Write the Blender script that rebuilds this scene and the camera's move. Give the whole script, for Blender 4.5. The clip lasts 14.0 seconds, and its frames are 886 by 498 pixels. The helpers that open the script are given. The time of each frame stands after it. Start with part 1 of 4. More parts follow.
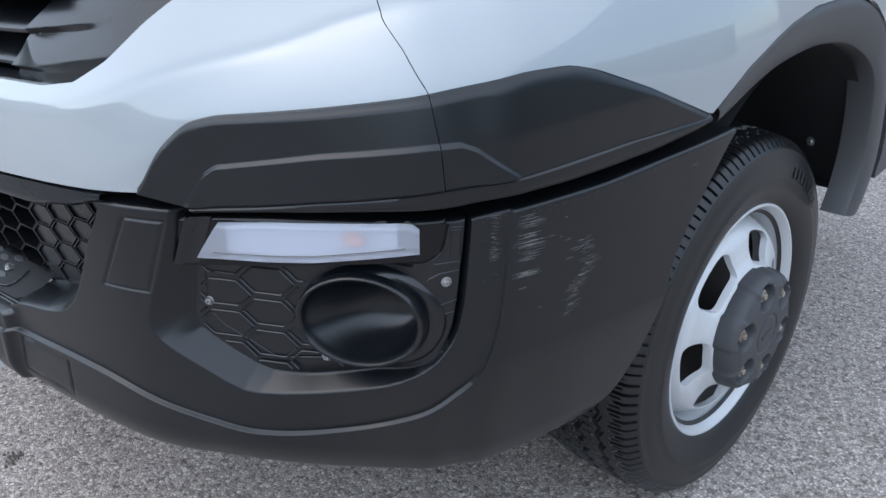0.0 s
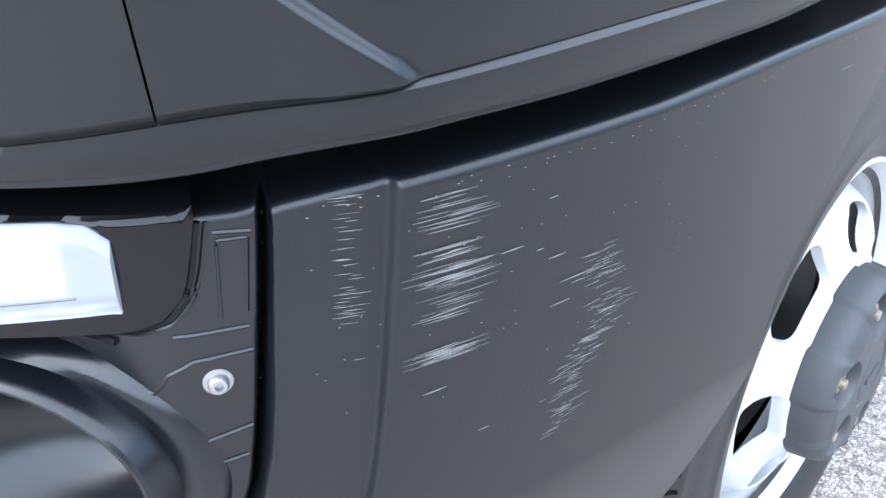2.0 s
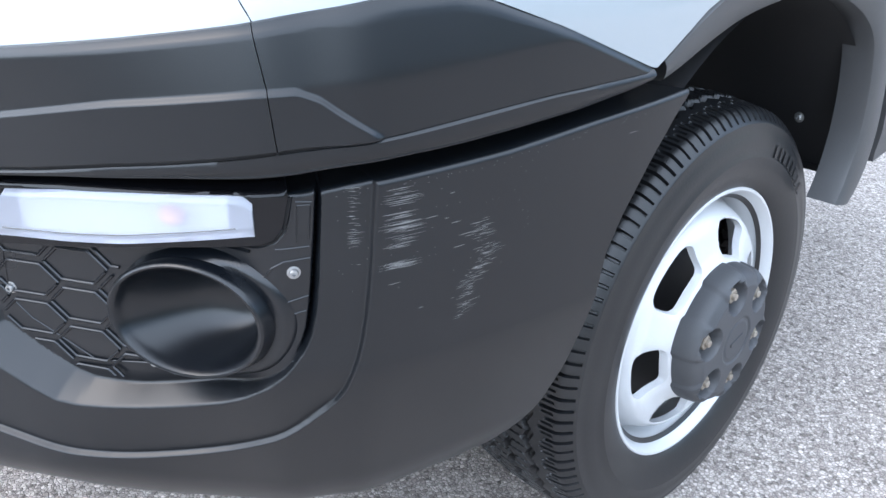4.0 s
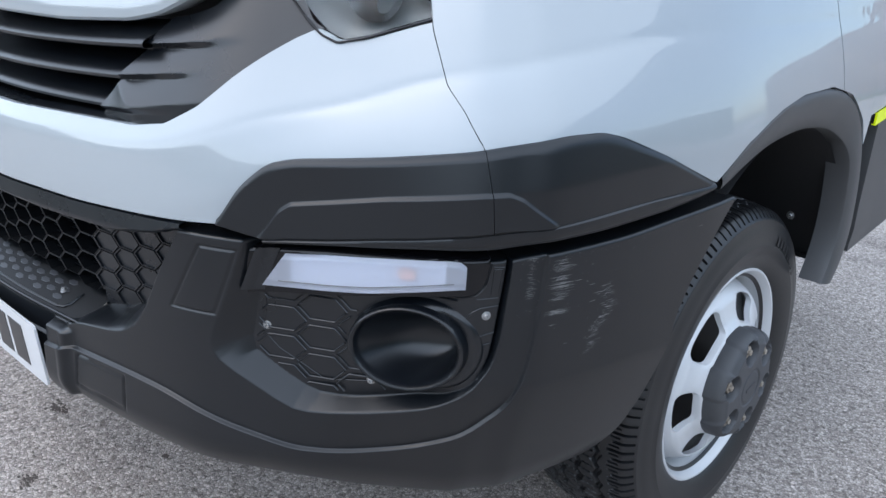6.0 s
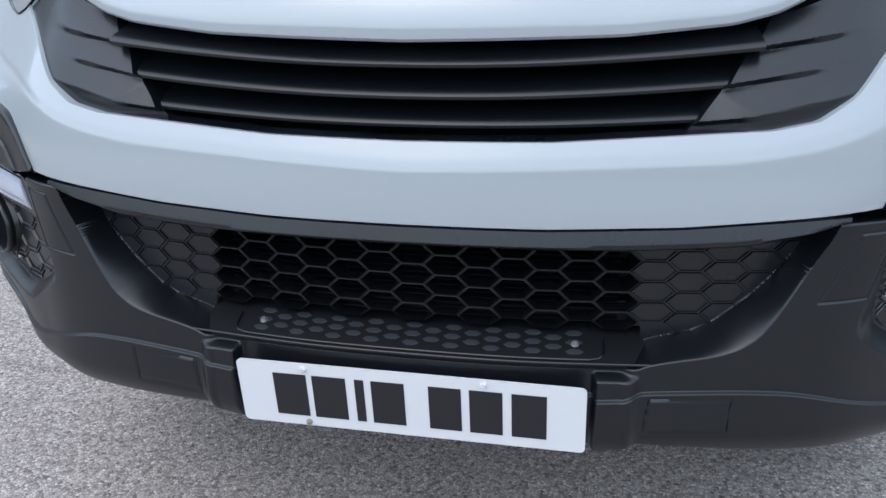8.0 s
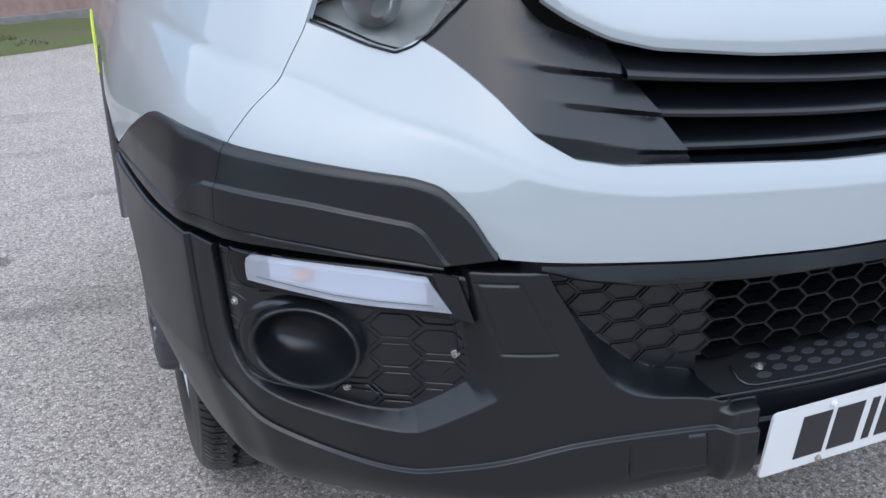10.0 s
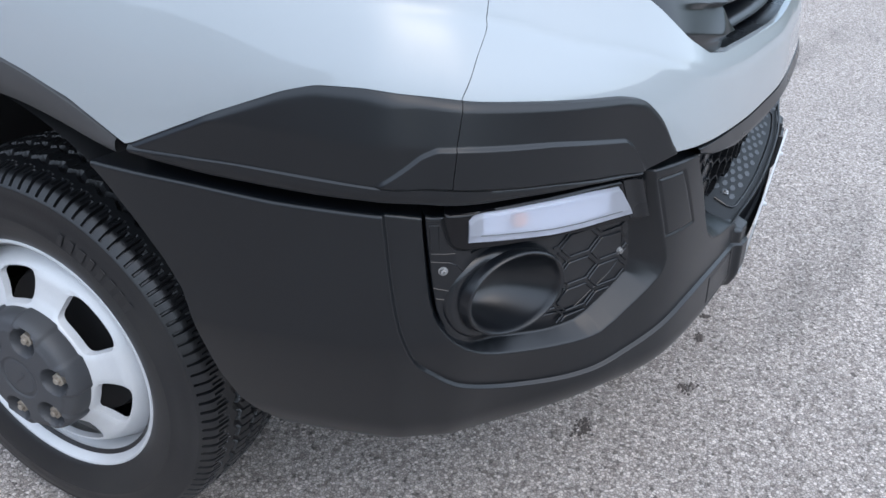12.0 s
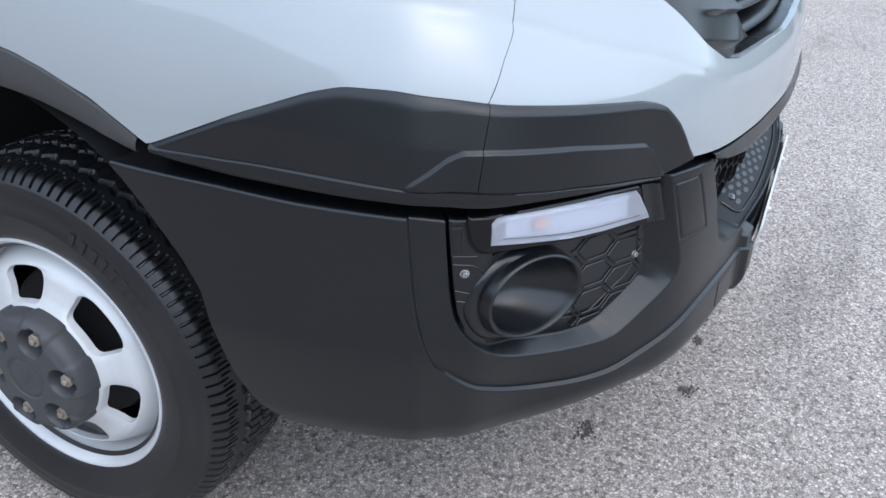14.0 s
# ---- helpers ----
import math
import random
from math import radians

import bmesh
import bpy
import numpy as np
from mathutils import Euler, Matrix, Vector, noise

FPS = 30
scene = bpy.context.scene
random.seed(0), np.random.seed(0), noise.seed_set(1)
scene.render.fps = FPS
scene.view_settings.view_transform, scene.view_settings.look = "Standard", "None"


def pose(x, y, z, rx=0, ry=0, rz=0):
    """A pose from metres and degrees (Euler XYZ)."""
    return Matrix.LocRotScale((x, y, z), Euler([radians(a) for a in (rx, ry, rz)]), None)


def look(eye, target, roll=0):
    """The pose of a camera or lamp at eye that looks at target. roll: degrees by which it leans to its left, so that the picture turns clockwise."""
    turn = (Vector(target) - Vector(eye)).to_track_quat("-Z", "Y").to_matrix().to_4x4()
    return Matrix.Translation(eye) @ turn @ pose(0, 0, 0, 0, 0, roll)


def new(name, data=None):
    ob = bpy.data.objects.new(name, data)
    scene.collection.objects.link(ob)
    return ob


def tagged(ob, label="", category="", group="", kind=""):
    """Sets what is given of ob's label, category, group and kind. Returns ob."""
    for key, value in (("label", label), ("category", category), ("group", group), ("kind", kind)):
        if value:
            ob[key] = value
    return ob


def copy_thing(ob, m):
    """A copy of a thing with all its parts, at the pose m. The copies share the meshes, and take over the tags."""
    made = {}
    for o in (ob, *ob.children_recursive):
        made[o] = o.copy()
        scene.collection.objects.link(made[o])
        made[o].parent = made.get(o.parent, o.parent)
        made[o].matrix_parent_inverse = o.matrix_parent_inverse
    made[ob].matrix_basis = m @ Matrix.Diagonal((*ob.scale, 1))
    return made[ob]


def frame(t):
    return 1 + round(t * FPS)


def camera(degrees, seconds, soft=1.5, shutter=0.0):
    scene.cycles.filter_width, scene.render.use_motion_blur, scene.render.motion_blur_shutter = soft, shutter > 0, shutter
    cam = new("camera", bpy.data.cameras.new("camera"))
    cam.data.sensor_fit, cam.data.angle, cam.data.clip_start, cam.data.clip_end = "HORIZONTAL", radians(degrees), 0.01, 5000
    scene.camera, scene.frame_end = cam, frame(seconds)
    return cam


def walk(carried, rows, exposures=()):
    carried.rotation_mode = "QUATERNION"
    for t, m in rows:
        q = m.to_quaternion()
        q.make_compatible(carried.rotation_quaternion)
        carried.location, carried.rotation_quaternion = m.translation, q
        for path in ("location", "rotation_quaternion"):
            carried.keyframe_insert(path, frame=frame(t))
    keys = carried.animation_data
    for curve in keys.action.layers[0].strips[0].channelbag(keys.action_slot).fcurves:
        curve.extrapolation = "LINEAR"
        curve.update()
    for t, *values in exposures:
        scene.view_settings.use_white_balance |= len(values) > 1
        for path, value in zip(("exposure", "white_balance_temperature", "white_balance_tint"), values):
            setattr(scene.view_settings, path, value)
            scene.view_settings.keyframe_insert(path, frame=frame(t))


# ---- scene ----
cam = camera(54.47, 14.0, soft=1.5)
walk(cam, [
    (0, look((1.5034, -0.3206, 1.1097), (0.2379, 0.9807, 0.2701), -0.04)),
    (0.5, look((1.5086, -0.3132, 1.0800), (0.2898, 1.0092, 0.2049), 0.67)),
    (1, look((1.3394, -0.0739, 0.9776), (0.1422, 1.2535, 0.0803), 0.66)),
    (1.5, look((1.2107, 0.0894, 0.9063), (0.0311, 1.4043, -0.0314), 0.76)),
    (2, look((1.1581, 0.1518, 0.8798), (-0.0228, 1.4656, -0.0579), 0.72)),
    (2.5, look((1.1534, 0.1594, 0.8725), (-0.0404, 1.4499, -0.0812), 0.22)),
    (3, look((1.1969, 0.1315, 0.8902), (-0.0341, 1.3987, -0.0473), -0.19)),
    (5.3, pose(1.7303, -0.3846, 1.1544, 68.016, -2.957, 45.883)),
    (5.5, pose(1.7087, -0.4116, 1.1547, 68.667, -3.128, 45.168)),
    (6, pose(1.5230, -0.4831, 1.1276, 69.548, -3.450, 43.009)),
    (6.5, pose(1.2586, -0.5786, 1.1086, 68.044, -1.365, 36.096)),
    (7, pose(0.9792, -0.8055, 1.1046, 67.411, -0.059, 27.976)),
    (7.5, pose(0.6872, -0.9747, 1.1272, 67.220, 0.831, 19.884)),
    (8, pose(0.2930, -1.0653, 1.1081, 69.571, 0.990, 12.033)),
    (8.5, pose(-0.0300, -1.1244, 1.1343, 69.052, 1.003, 4.881)),
    (9, pose(-0.3535, -1.1463, 1.1714, 68.432, 0.310, -2.993)),
    (9.2, pose(-0.5025, -1.0960, 1.1420, 69.089, 0.253, -6.352)),
    (11.3, pose(-1.5758, -0.2231, 1.1734, 63.243, 0.884, -53.150)),
    (11.5, pose(-1.6163, -0.1648, 1.1821, 62.546, 0.772, -57.838)),
    (12, pose(-1.7248, -0.0852, 1.1946, 61.419, -0.262, -64.694)),
    (12.5, pose(-1.7461, -0.0346, 1.1947, 60.852, -0.848, -64.973)),
    (13, pose(-1.7426, -0.0338, 1.1915, 60.662, -0.943, -65.212)),
    (13.5, pose(-1.7434, -0.0409, 1.1968, 60.888, -1.067, -65.376)),
    (14, pose(-1.7464, -0.0408, 1.1956, 61.549, -1.181, -65.626)),
], exposures=[(0, 1.6), (0.6, 1.85), (1.0, 2.35), (1.5, 2.95), (2.0, 3.15), (3.0, 3.2), (4.2, 2.45), (5.3, 1.95), (6.5, 1.6), (9.2, 1.5), (11.3, 1.55), (14, 1.65)])

# ---- light ----
world = bpy.data.worlds.new("world")
scene.world = world
world.use_nodes = True
wn = world.node_tree
sky = wn.nodes.new("ShaderNodeTexSky")
sky.sky_type = "NISHITA"
sky.sun_disc = False
sky.sun_elevation = radians(55)
sky.sun_rotation = radians(205)
sky.air_density, sky.dust_density, sky.ozone_density = 1.0, 1.5, 1.2
wn.links.new(sky.outputs[0], wn.nodes["Background"].inputs[0])
wn.nodes["Background"].inputs[1].default_value = 0.085
sun = new("sun", bpy.data.lights.new("sun", "SUN"))
sun.data.energy, sun.data.angle, sun.data.color = 1.5, radians(150), (0.81, 0.905, 1.0)
sun.matrix_world = look((-0.1, -0.6, 2.8), (0, 0, 0))


# ---- materials ----
def material(name, base, rough=0.5, metal=0.0, coat=0.0, grain=0.0, size=200.0, bump=0.0, wear=0.0, wear_size=6.0, wear_colour=None, ior=1.5):
    m = bpy.data.materials.new(name)
    m.use_nodes = True
    nt = m.node_tree
    b = nt.nodes["Principled BSDF"]
    b.inputs["Base Color"].default_value = (*base, 1)
    b.inputs["Roughness"].default_value = rough
    b.inputs["Metallic"].default_value = metal
    b.inputs["Coat Weight"].default_value = coat
    b.inputs["Coat Roughness"].default_value = 0.04
    b.inputs["IOR"].default_value = ior
    tc = nt.nodes.new("ShaderNodeTexCoord")
    fine = nt.nodes.new("ShaderNodeTexNoise")
    fine.inputs["Scale"].default_value = size
    fine.inputs["Detail"].default_value = 3
    nt.links.new(tc.outputs["Object"], fine.inputs["Vector"])
    big = nt.nodes.new("ShaderNodeTexNoise")
    big.inputs["Scale"].default_value = wear_size
    big.inputs["Detail"].default_value = 6
    nt.links.new(tc.outputs["Object"], big.inputs["Vector"])
    col = None
    if grain:
        mix = nt.nodes.new("ShaderNodeMix")
        mix.data_type = "RGBA"
        mix.inputs[6].default_value = (*[c * (1 - grain) for c in base], 1)
        mix.inputs[7].default_value = (*[min(1, c * (1 + grain)) for c in base], 1)
        nt.links.new(fine.outputs["Fac"], mix.inputs[0])
        col = mix.outputs[2]
    if wear:
        ramp = nt.nodes.new("ShaderNodeMapRange")
        ramp.inputs[1].default_value, ramp.inputs[2].default_value = 0.45, 0.75
        ramp.inputs[4].default_value = wear
        nt.links.new(big.outputs["Fac"], ramp.inputs[0])
        mix = nt.nodes.new("ShaderNodeMix")
        mix.data_type = "RGBA"
        mix.inputs[6].default_value = (*base, 1)
        mix.inputs[7].default_value = (*(wear_colour or [c * 1.6 for c in base]), 1)
        if col:
            nt.links.new(col, mix.inputs[6])
        nt.links.new(ramp.outputs[0], mix.inputs[0])
        col = mix.outputs[2]
        rr = nt.nodes.new("ShaderNodeMapRange")
        rr.inputs[3].default_value, rr.inputs[4].default_value = rough - 0.05, min(1, rough + 0.1)
        nt.links.new(big.outputs["Fac"], rr.inputs[0])
        nt.links.new(rr.outputs[0], b.inputs["Roughness"])
    if col:
        nt.links.new(col, b.inputs["Base Color"])
    if bump:
        bp = nt.nodes.new("ShaderNodeBump")
        bp.inputs["Strength"].default_value = 1.0
        bp.inputs["Distance"].default_value = bump
        nt.links.new(fine.outputs["Fac"], bp.inputs["Height"])
        nt.links.new(bp.outputs[0], b.inputs["Normal"])
    return m


# the van's white paint, with its base darkened to balance the bright exposure
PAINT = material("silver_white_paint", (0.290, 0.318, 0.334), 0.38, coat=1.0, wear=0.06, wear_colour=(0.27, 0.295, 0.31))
PLASTIC = material("textured_black_plastic", (0.0034, 0.0046, 0.0064), 0.31, ior=1.50, grain=0.25, size=850, bump=0.00006, wear=0.4, wear_colour=(0.0055, 0.0070, 0.0092))
FADED = material("faded_grey_plastic", (0.050, 0.051, 0.053), 0.45, grain=0.2, size=900, bump=0.00012, wear=0.5, wear_colour=(0.065, 0.066, 0.067))
PAD = material("grey_grille_pad", (0.024, 0.026, 0.031), 0.35, grain=0.15, size=500)
SCUFF = material("scuffed_plastic", (0.18, 0.18, 0.177), 0.7, grain=0.3, size=900)
DARKPL = material("satin_black_plastic", (0.0030, 0.0042, 0.0062), 0.26, ior=1.52, grain=0.2, size=900, bump=0.00002, wear=0.4, wear_colour=(0.016, 0.017, 0.019))
MATTE = material("matte_black_plastic", (0.0022, 0.0028, 0.0038), 0.5, ior=1.35, grain=0.2)
GLOSS = material("gloss_black_plastic", (0.004, 0.004, 0.005), 0.08, ior=1.38, wear=0.3)
DARK = material("dark_inner_plastic", (0.012, 0.012, 0.013), 0.6, grain=0.2, wear=0.4)
RUBBER = material("tyre_rubber", (0.009, 0.0096, 0.011), 0.36, grain=0.3, size=300, bump=0.0002, wear=0.6, wear_colour=(0.020, 0.020, 0.020))
STEEL = material("silver_wheel_paint", (0.56, 0.57, 0.58), 0.32, metal=0.05, coat=0.3, grain=0.06, size=500, wear=0.3, wear_colour=(0.42, 0.42, 0.42))
BOLT = material("rusty_bolt", (0.34, 0.30, 0.25), 0.45, metal=0.5, grain=0.4, size=400, wear=0.6, wear_colour=(0.13, 0.085, 0.055))
SCREW = material("zinc_screw", (0.36, 0.36, 0.36), 0.4, metal=0.8, grain=0.15, size=600)
PLATE = material("reflective_plate_white", (0.60, 0.61, 0.62), 0.3, coat=0.5, grain=0.02, size=300)
INK = material("plate_black", (0.01, 0.01, 0.012), 0.3)
YELLOW = material("yellow_reflective_tape", (0.75, 0.85, 0.0), 0.4, grain=0.05)
CAP = material("hub_cap_plastic", (0.045, 0.047, 0.052), 0.5, grain=0.2, size=500, wear=0.5, wear_colour=(0.075, 0.075, 0.075))
CHROME = material("reflector_chrome", (0.42, 0.42, 0.42), 0.18, metal=1.0)
HOUSING = material("headlight_housing", (0.09, 0.095, 0.095), 0.3, grain=0.1)
CLEAR = material("running_light_lens", (0.62, 0.65, 0.74), 0.45, coat=1.0, ior=1.2)
CLEAR.node_tree.nodes["Principled BSDF"].inputs["Transmission Weight"].default_value = 0.62
WHITEPL = material("pale_reflector", (0.62, 0.65, 0.72), 0.4, grain=0.05)
AMBER = material("amber_glass", (0.78, 0.40, 0.28), 0.25, grain=0.1)


GLASS = material("clear_cover", (0.95, 0.97, 0.97), 0.02)
GLASS.node_tree.nodes["Principled BSDF"].inputs["Transmission Weight"].default_value = 1.0
GLASS.node_tree.nodes["Principled BSDF"].inputs["IOR"].default_value = 1.15


def asphalt(name="asphalt", shade=1.0):
    m = bpy.data.materials.new(name)
    m.use_nodes = True
    nt = m.node_tree
    b = nt.nodes["Principled BSDF"]
    b.inputs["Roughness"].default_value = 0.8
    tc = nt.nodes.new("ShaderNodeTexCoord")
    vo = nt.nodes.new("ShaderNodeTexVoronoi")
    vo.inputs["Scale"].default_value = 150
    no = nt.nodes.new("ShaderNodeTexNoise")
    no.inputs["Scale"].default_value, no.inputs["Detail"].default_value = 2.2, 8
    for n in (vo, no):
        nt.links.new(tc.outputs["Object"], n.inputs["Vector"])
    ramp = nt.nodes.new("ShaderNodeValToRGB")
    e = ramp.color_ramp.elements
    e[0].position, e[0].color = 0.0, (0.165, 0.142, 0.126, 1)
    e[1].position, e[1].color = 1.0, (0.57, 0.512, 0.470, 1)
    for place, tint in ((0.10, (0.27, 0.234, 0.209, 1)), (0.55, (0.385, 0.340, 0.309, 1)), (0.88, (0.49, 0.438, 0.400, 1))):
        e.new(place).color = tint
    sep = nt.nodes.new("ShaderNodeSeparateColor")
    nt.links.new(vo.outputs["Color"], sep.inputs[0])
    nt.links.new(sep.outputs[0], ramp.inputs[0])
    # the dark binder between the chippings
    rim = nt.nodes.new("ShaderNodeTexVoronoi")
    rim.feature = "DISTANCE_TO_EDGE"
    rim.inputs["Scale"].default_value = 150
    nt.links.new(tc.outputs["Object"], rim.inputs["Vector"])
    joint = nt.nodes.new("ShaderNodeMapRange")
    joint.inputs[1].default_value, joint.inputs[2].default_value = 0.02, 0.16
    joint.inputs[3].default_value, joint.inputs[4].default_value = 0.52, 1.14
    nt.links.new(rim.outputs["Distance"], joint.inputs[0])
    # scattered deeper pores
    pore = nt.nodes.new("ShaderNodeTexNoise")
    pore.inputs["Scale"].default_value, pore.inputs["Detail"].default_value = 75, 4
    nt.links.new(tc.outputs["Object"], pore.inputs["Vector"])
    pit = nt.nodes.new("ShaderNodeMapRange")
    pit.inputs[1].default_value, pit.inputs[2].default_value = 0.33, 0.47
    pit.inputs[3].default_value, pit.inputs[4].default_value = 0.56, 1.13
    nt.links.new(pore.outputs["Fac"], pit.inputs[0])
    grit = nt.nodes.new("ShaderNodeMath")
    grit.operation = "MULTIPLY"
    nt.links.new(joint.outputs[0], grit.inputs[0])
    nt.links.new(pit.outputs[0], grit.inputs[1])
    mix = nt.nodes.new("ShaderNodeMix")
    mix.data_type, mix.blend_type = "RGBA", "MULTIPLY"
    mix.inputs[0].default_value = 1.0
    tone = nt.nodes.new("ShaderNodeMapRange")
    tone.inputs[3].default_value, tone.inputs[4].default_value = 0.85 * shade, 1.15 * shade
    nt.links.new(no.outputs["Fac"], tone.inputs[0])
    # damp, darker streaks a few steps away from the van
    stretch = nt.nodes.new("ShaderNodeMapping")
    stretch.inputs["Rotation"].default_value = (0, 0, radians(-33))
    stretch.inputs["Scale"].default_value = (0.55, 1.9, 1)
    nt.links.new(tc.outputs["Object"], stretch.inputs["Vector"])
    damp = nt.nodes.new("ShaderNodeTexNoise")
    damp.inputs["Scale"].default_value, damp.inputs["Detail"].default_value, damp.inputs["Roughness"].default_value = 0.9, 7, 0.6
    nt.links.new(stretch.outputs[0], damp.inputs["Vector"])
    edge = nt.nodes.new("ShaderNodeMapRange")
    edge.inputs[1].default_value, edge.inputs[2].default_value = 0.57, 0.66
    edge.inputs[3].default_value, edge.inputs[4].default_value = 1.0, 0.70
    nt.links.new(damp.outputs["Fac"], edge.inputs[0])
    both = nt.nodes.new("ShaderNodeMath")
    both.operation = "MULTIPLY"
    nt.links.new(tone.outputs[0], both.inputs[0])
    nt.links.new(edge.outputs[0], both.inputs[1])
    nt.links.new(ramp.outputs[0], mix.inputs[6])
    worn = nt.nodes.new("ShaderNodeMath")
    worn.operation = "MULTIPLY"
    nt.links.new(both.outputs[0], worn.inputs[0])
    nt.links.new(grit.outputs[0], worn.inputs[1])
    nt.links.new(worn.outputs[0], mix.inputs[7])
    nt.links.new(mix.outputs[2], b.inputs["Base Color"])
    bp = nt.nodes.new("ShaderNodeBump")
    bp.inputs["Strength"].default_value, bp.inputs["Distance"].default_value = 0.9, 0.0022
    nt.links.new(grit.outputs[0], bp.inputs["Height"])
    nt.links.new(bp.outputs[0], b.inputs["Normal"])
    return m


ASPHALT = asphalt()
DAMP = asphalt("damp_asphalt", 0.48)

# ---- the plan of the van's nose: a curve from the middle round the corner to the side ----
PLAN = [(0, 0), (.16, .004), (.31, .02), (.45, .040), (.555, .062), (.619, .086), (.692, .130), (.80, .192), (.897, .265), (.931, .315),
        (.956, .355), (.985, .47), (1.005, .6), (1.018, .74), (1.018, 1.0), (1.012, 1.5), (1.005, 2.6)]


def dense(points, n=24):
    k = np.array(points, float)
    k = np.vstack([k[1] * [-1, 1], k, 2 * k[-1] - k[-2]])
    out = []
    for i in range(1, len(k) - 2):
        a, b, c, d = k[i - 1:i + 3]
        for t in np.arange(n) / n:
            out.append(.5 * (2 * b + (c - a) * t + (2 * a - 5 * b + 4 * c - d) * t * t + (3 * b - a - 3 * c + d) * t ** 3))
    out.append(k[-2])
    return np.array(out)


def eased(table, arc, reach):
    """The same curve with its small kinks drawn out along the arc."""
    u = np.linspace(-reach, reach, 25)
    w = 1.01 + np.cos(np.pi * u / reach)
    once = sum(k * np.stack([np.sign(arc + e) * np.interp(np.abs(arc + e), arc, table[:, 0]), np.interp(np.abs(arc + e), arc, table[:, 1])], 1) for e, k in zip(u, w)) / w.sum()
    once[-60:] = table[-60:]
    return once


def twice_eased(table, arc, reach):
    once = eased(table, arc, reach)
    return 2 * once - eased(once, arc, reach)


CV = dense(PLAN)
ARC = np.r_[0, np.cumsum(np.hypot(*np.diff(CV, axis=0).T))]
CV = twice_eased(CV, ARC, .04)
TAN = np.gradient(CV, axis=0)
TAN /= np.linalg.norm(TAN, axis=1, keepdims=True)


EVEN = twice_eased(CV, ARC, .07)
EVEN_TAN = np.gradient(EVEN, axis=0)
EVEN_TAN /= np.linalg.norm(EVEN_TAN, axis=1, keepdims=True)


def at_even(s, z, off=0.0):
    """As at(), on the evened curve of the painted panels."""
    sg, s = (-1 if s < 0 else 1), abs(s)
    x, y = np.interp(s, ARC, EVEN[:, 0]), np.interp(s, ARC, EVEN[:, 1])
    tx, ty = np.interp(s, ARC, EVEN_TAN[:, 0]), np.interp(s, ARC, EVEN_TAN[:, 1])
    return Vector((sg * (x + ty * off), y - tx * off, z))


def at(s, z, off=0.0):
    """The place at the arc length s (negative on the other side) along the nose, at the height z, off metres proud of it."""
    sg, s = (-1 if s < 0 else 1), abs(s)
    x, y = np.interp(s, ARC, CV[:, 0]), np.interp(s, ARC, CV[:, 1])
    tx, ty = np.interp(s, ARC, TAN[:, 0]), np.interp(s, ARC, TAN[:, 1])
    return Vector((sg * (x + ty * off), y - tx * off, z))


def line(points, soft=0.0):
    """A function through control points, its corners rounded over +-soft."""
    p = np.array(points, float)
    grid = np.linspace(-.4, 3.0, 6801)
    if soft:
        spread = np.linspace(-soft, soft, 17)
        share = 1.01 + np.cos(np.linspace(-math.pi, math.pi, 17))
        table = sum(w * np.interp(grid + e, p[:, 0], p[:, 1]) for e, w in zip(spread, share)) / share.sum()
    else:
        table = np.interp(grid, p[:, 0], p[:, 1])
    values = table.tolist()

    def f(s):
        u = min(max((s + .4) * 2000, 0.0), 6799.999)
        k = int(u)
        return values[k] + (values[k + 1] - values[k]) * (u - k)
    return f


def mesh_object(name, bm, mat, parent=None, label="", smooth=True, solid=0.0, bevel=0.0):
    bmesh.ops.recalc_face_normals(bm, faces=bm.faces[:])
    me = bpy.data.meshes.new(name)
    bm.to_mesh(me)
    bm.free()
    if smooth:
        me.shade_smooth()
        me.set_sharp_from_angle(angle=radians(35))
    me.materials.append(mat)
    ob = new(name, me)
    if parent:
        ob.parent = parent
    if solid:
        md = ob.modifiers.new("solid", "SOLIDIFY")
        md.thickness, md.offset = solid, -1
    if bevel:
        md = ob.modifiers.new("bevel", "BEVEL")
        md.width, md.segments, md.limit_method = bevel, 2, "ANGLE"
    if label:
        tagged(ob, label)
    return ob


part = mesh_object


def grid_mesh(points):
    """A bmesh from a table of places, row by row."""
    bm = bmesh.new()
    vs = [[bm.verts.new(p) for p in row] for row in points]
    for a, b in zip(vs, vs[1:]):
        for i in range(len(a) - 1):
            f4 = [a[i], a[i + 1], b[i + 1], b[i]]
            bm.faces.new(f4)
    return bm



def step(x):
    x = np.clip(x, 0, 1)
    return x * x * (3 - 2 * x)


def thing(name, label, category, kind="", group=""):
    return tagged(new(name), label, category, group, kind)


# ---- ground ----
bm = bmesh.new()
bmesh.ops.create_grid(bm, x_segments=40, y_segments=40, size=60)
ground = mesh_object("ground", bm, ASPHALT, smooth=False)
tagged(ground, "worn grey asphalt with pinkish stone chippings", "ground", kind="structure")

van = thing("van", "white van with black plastic bumper and arch trims", "van")

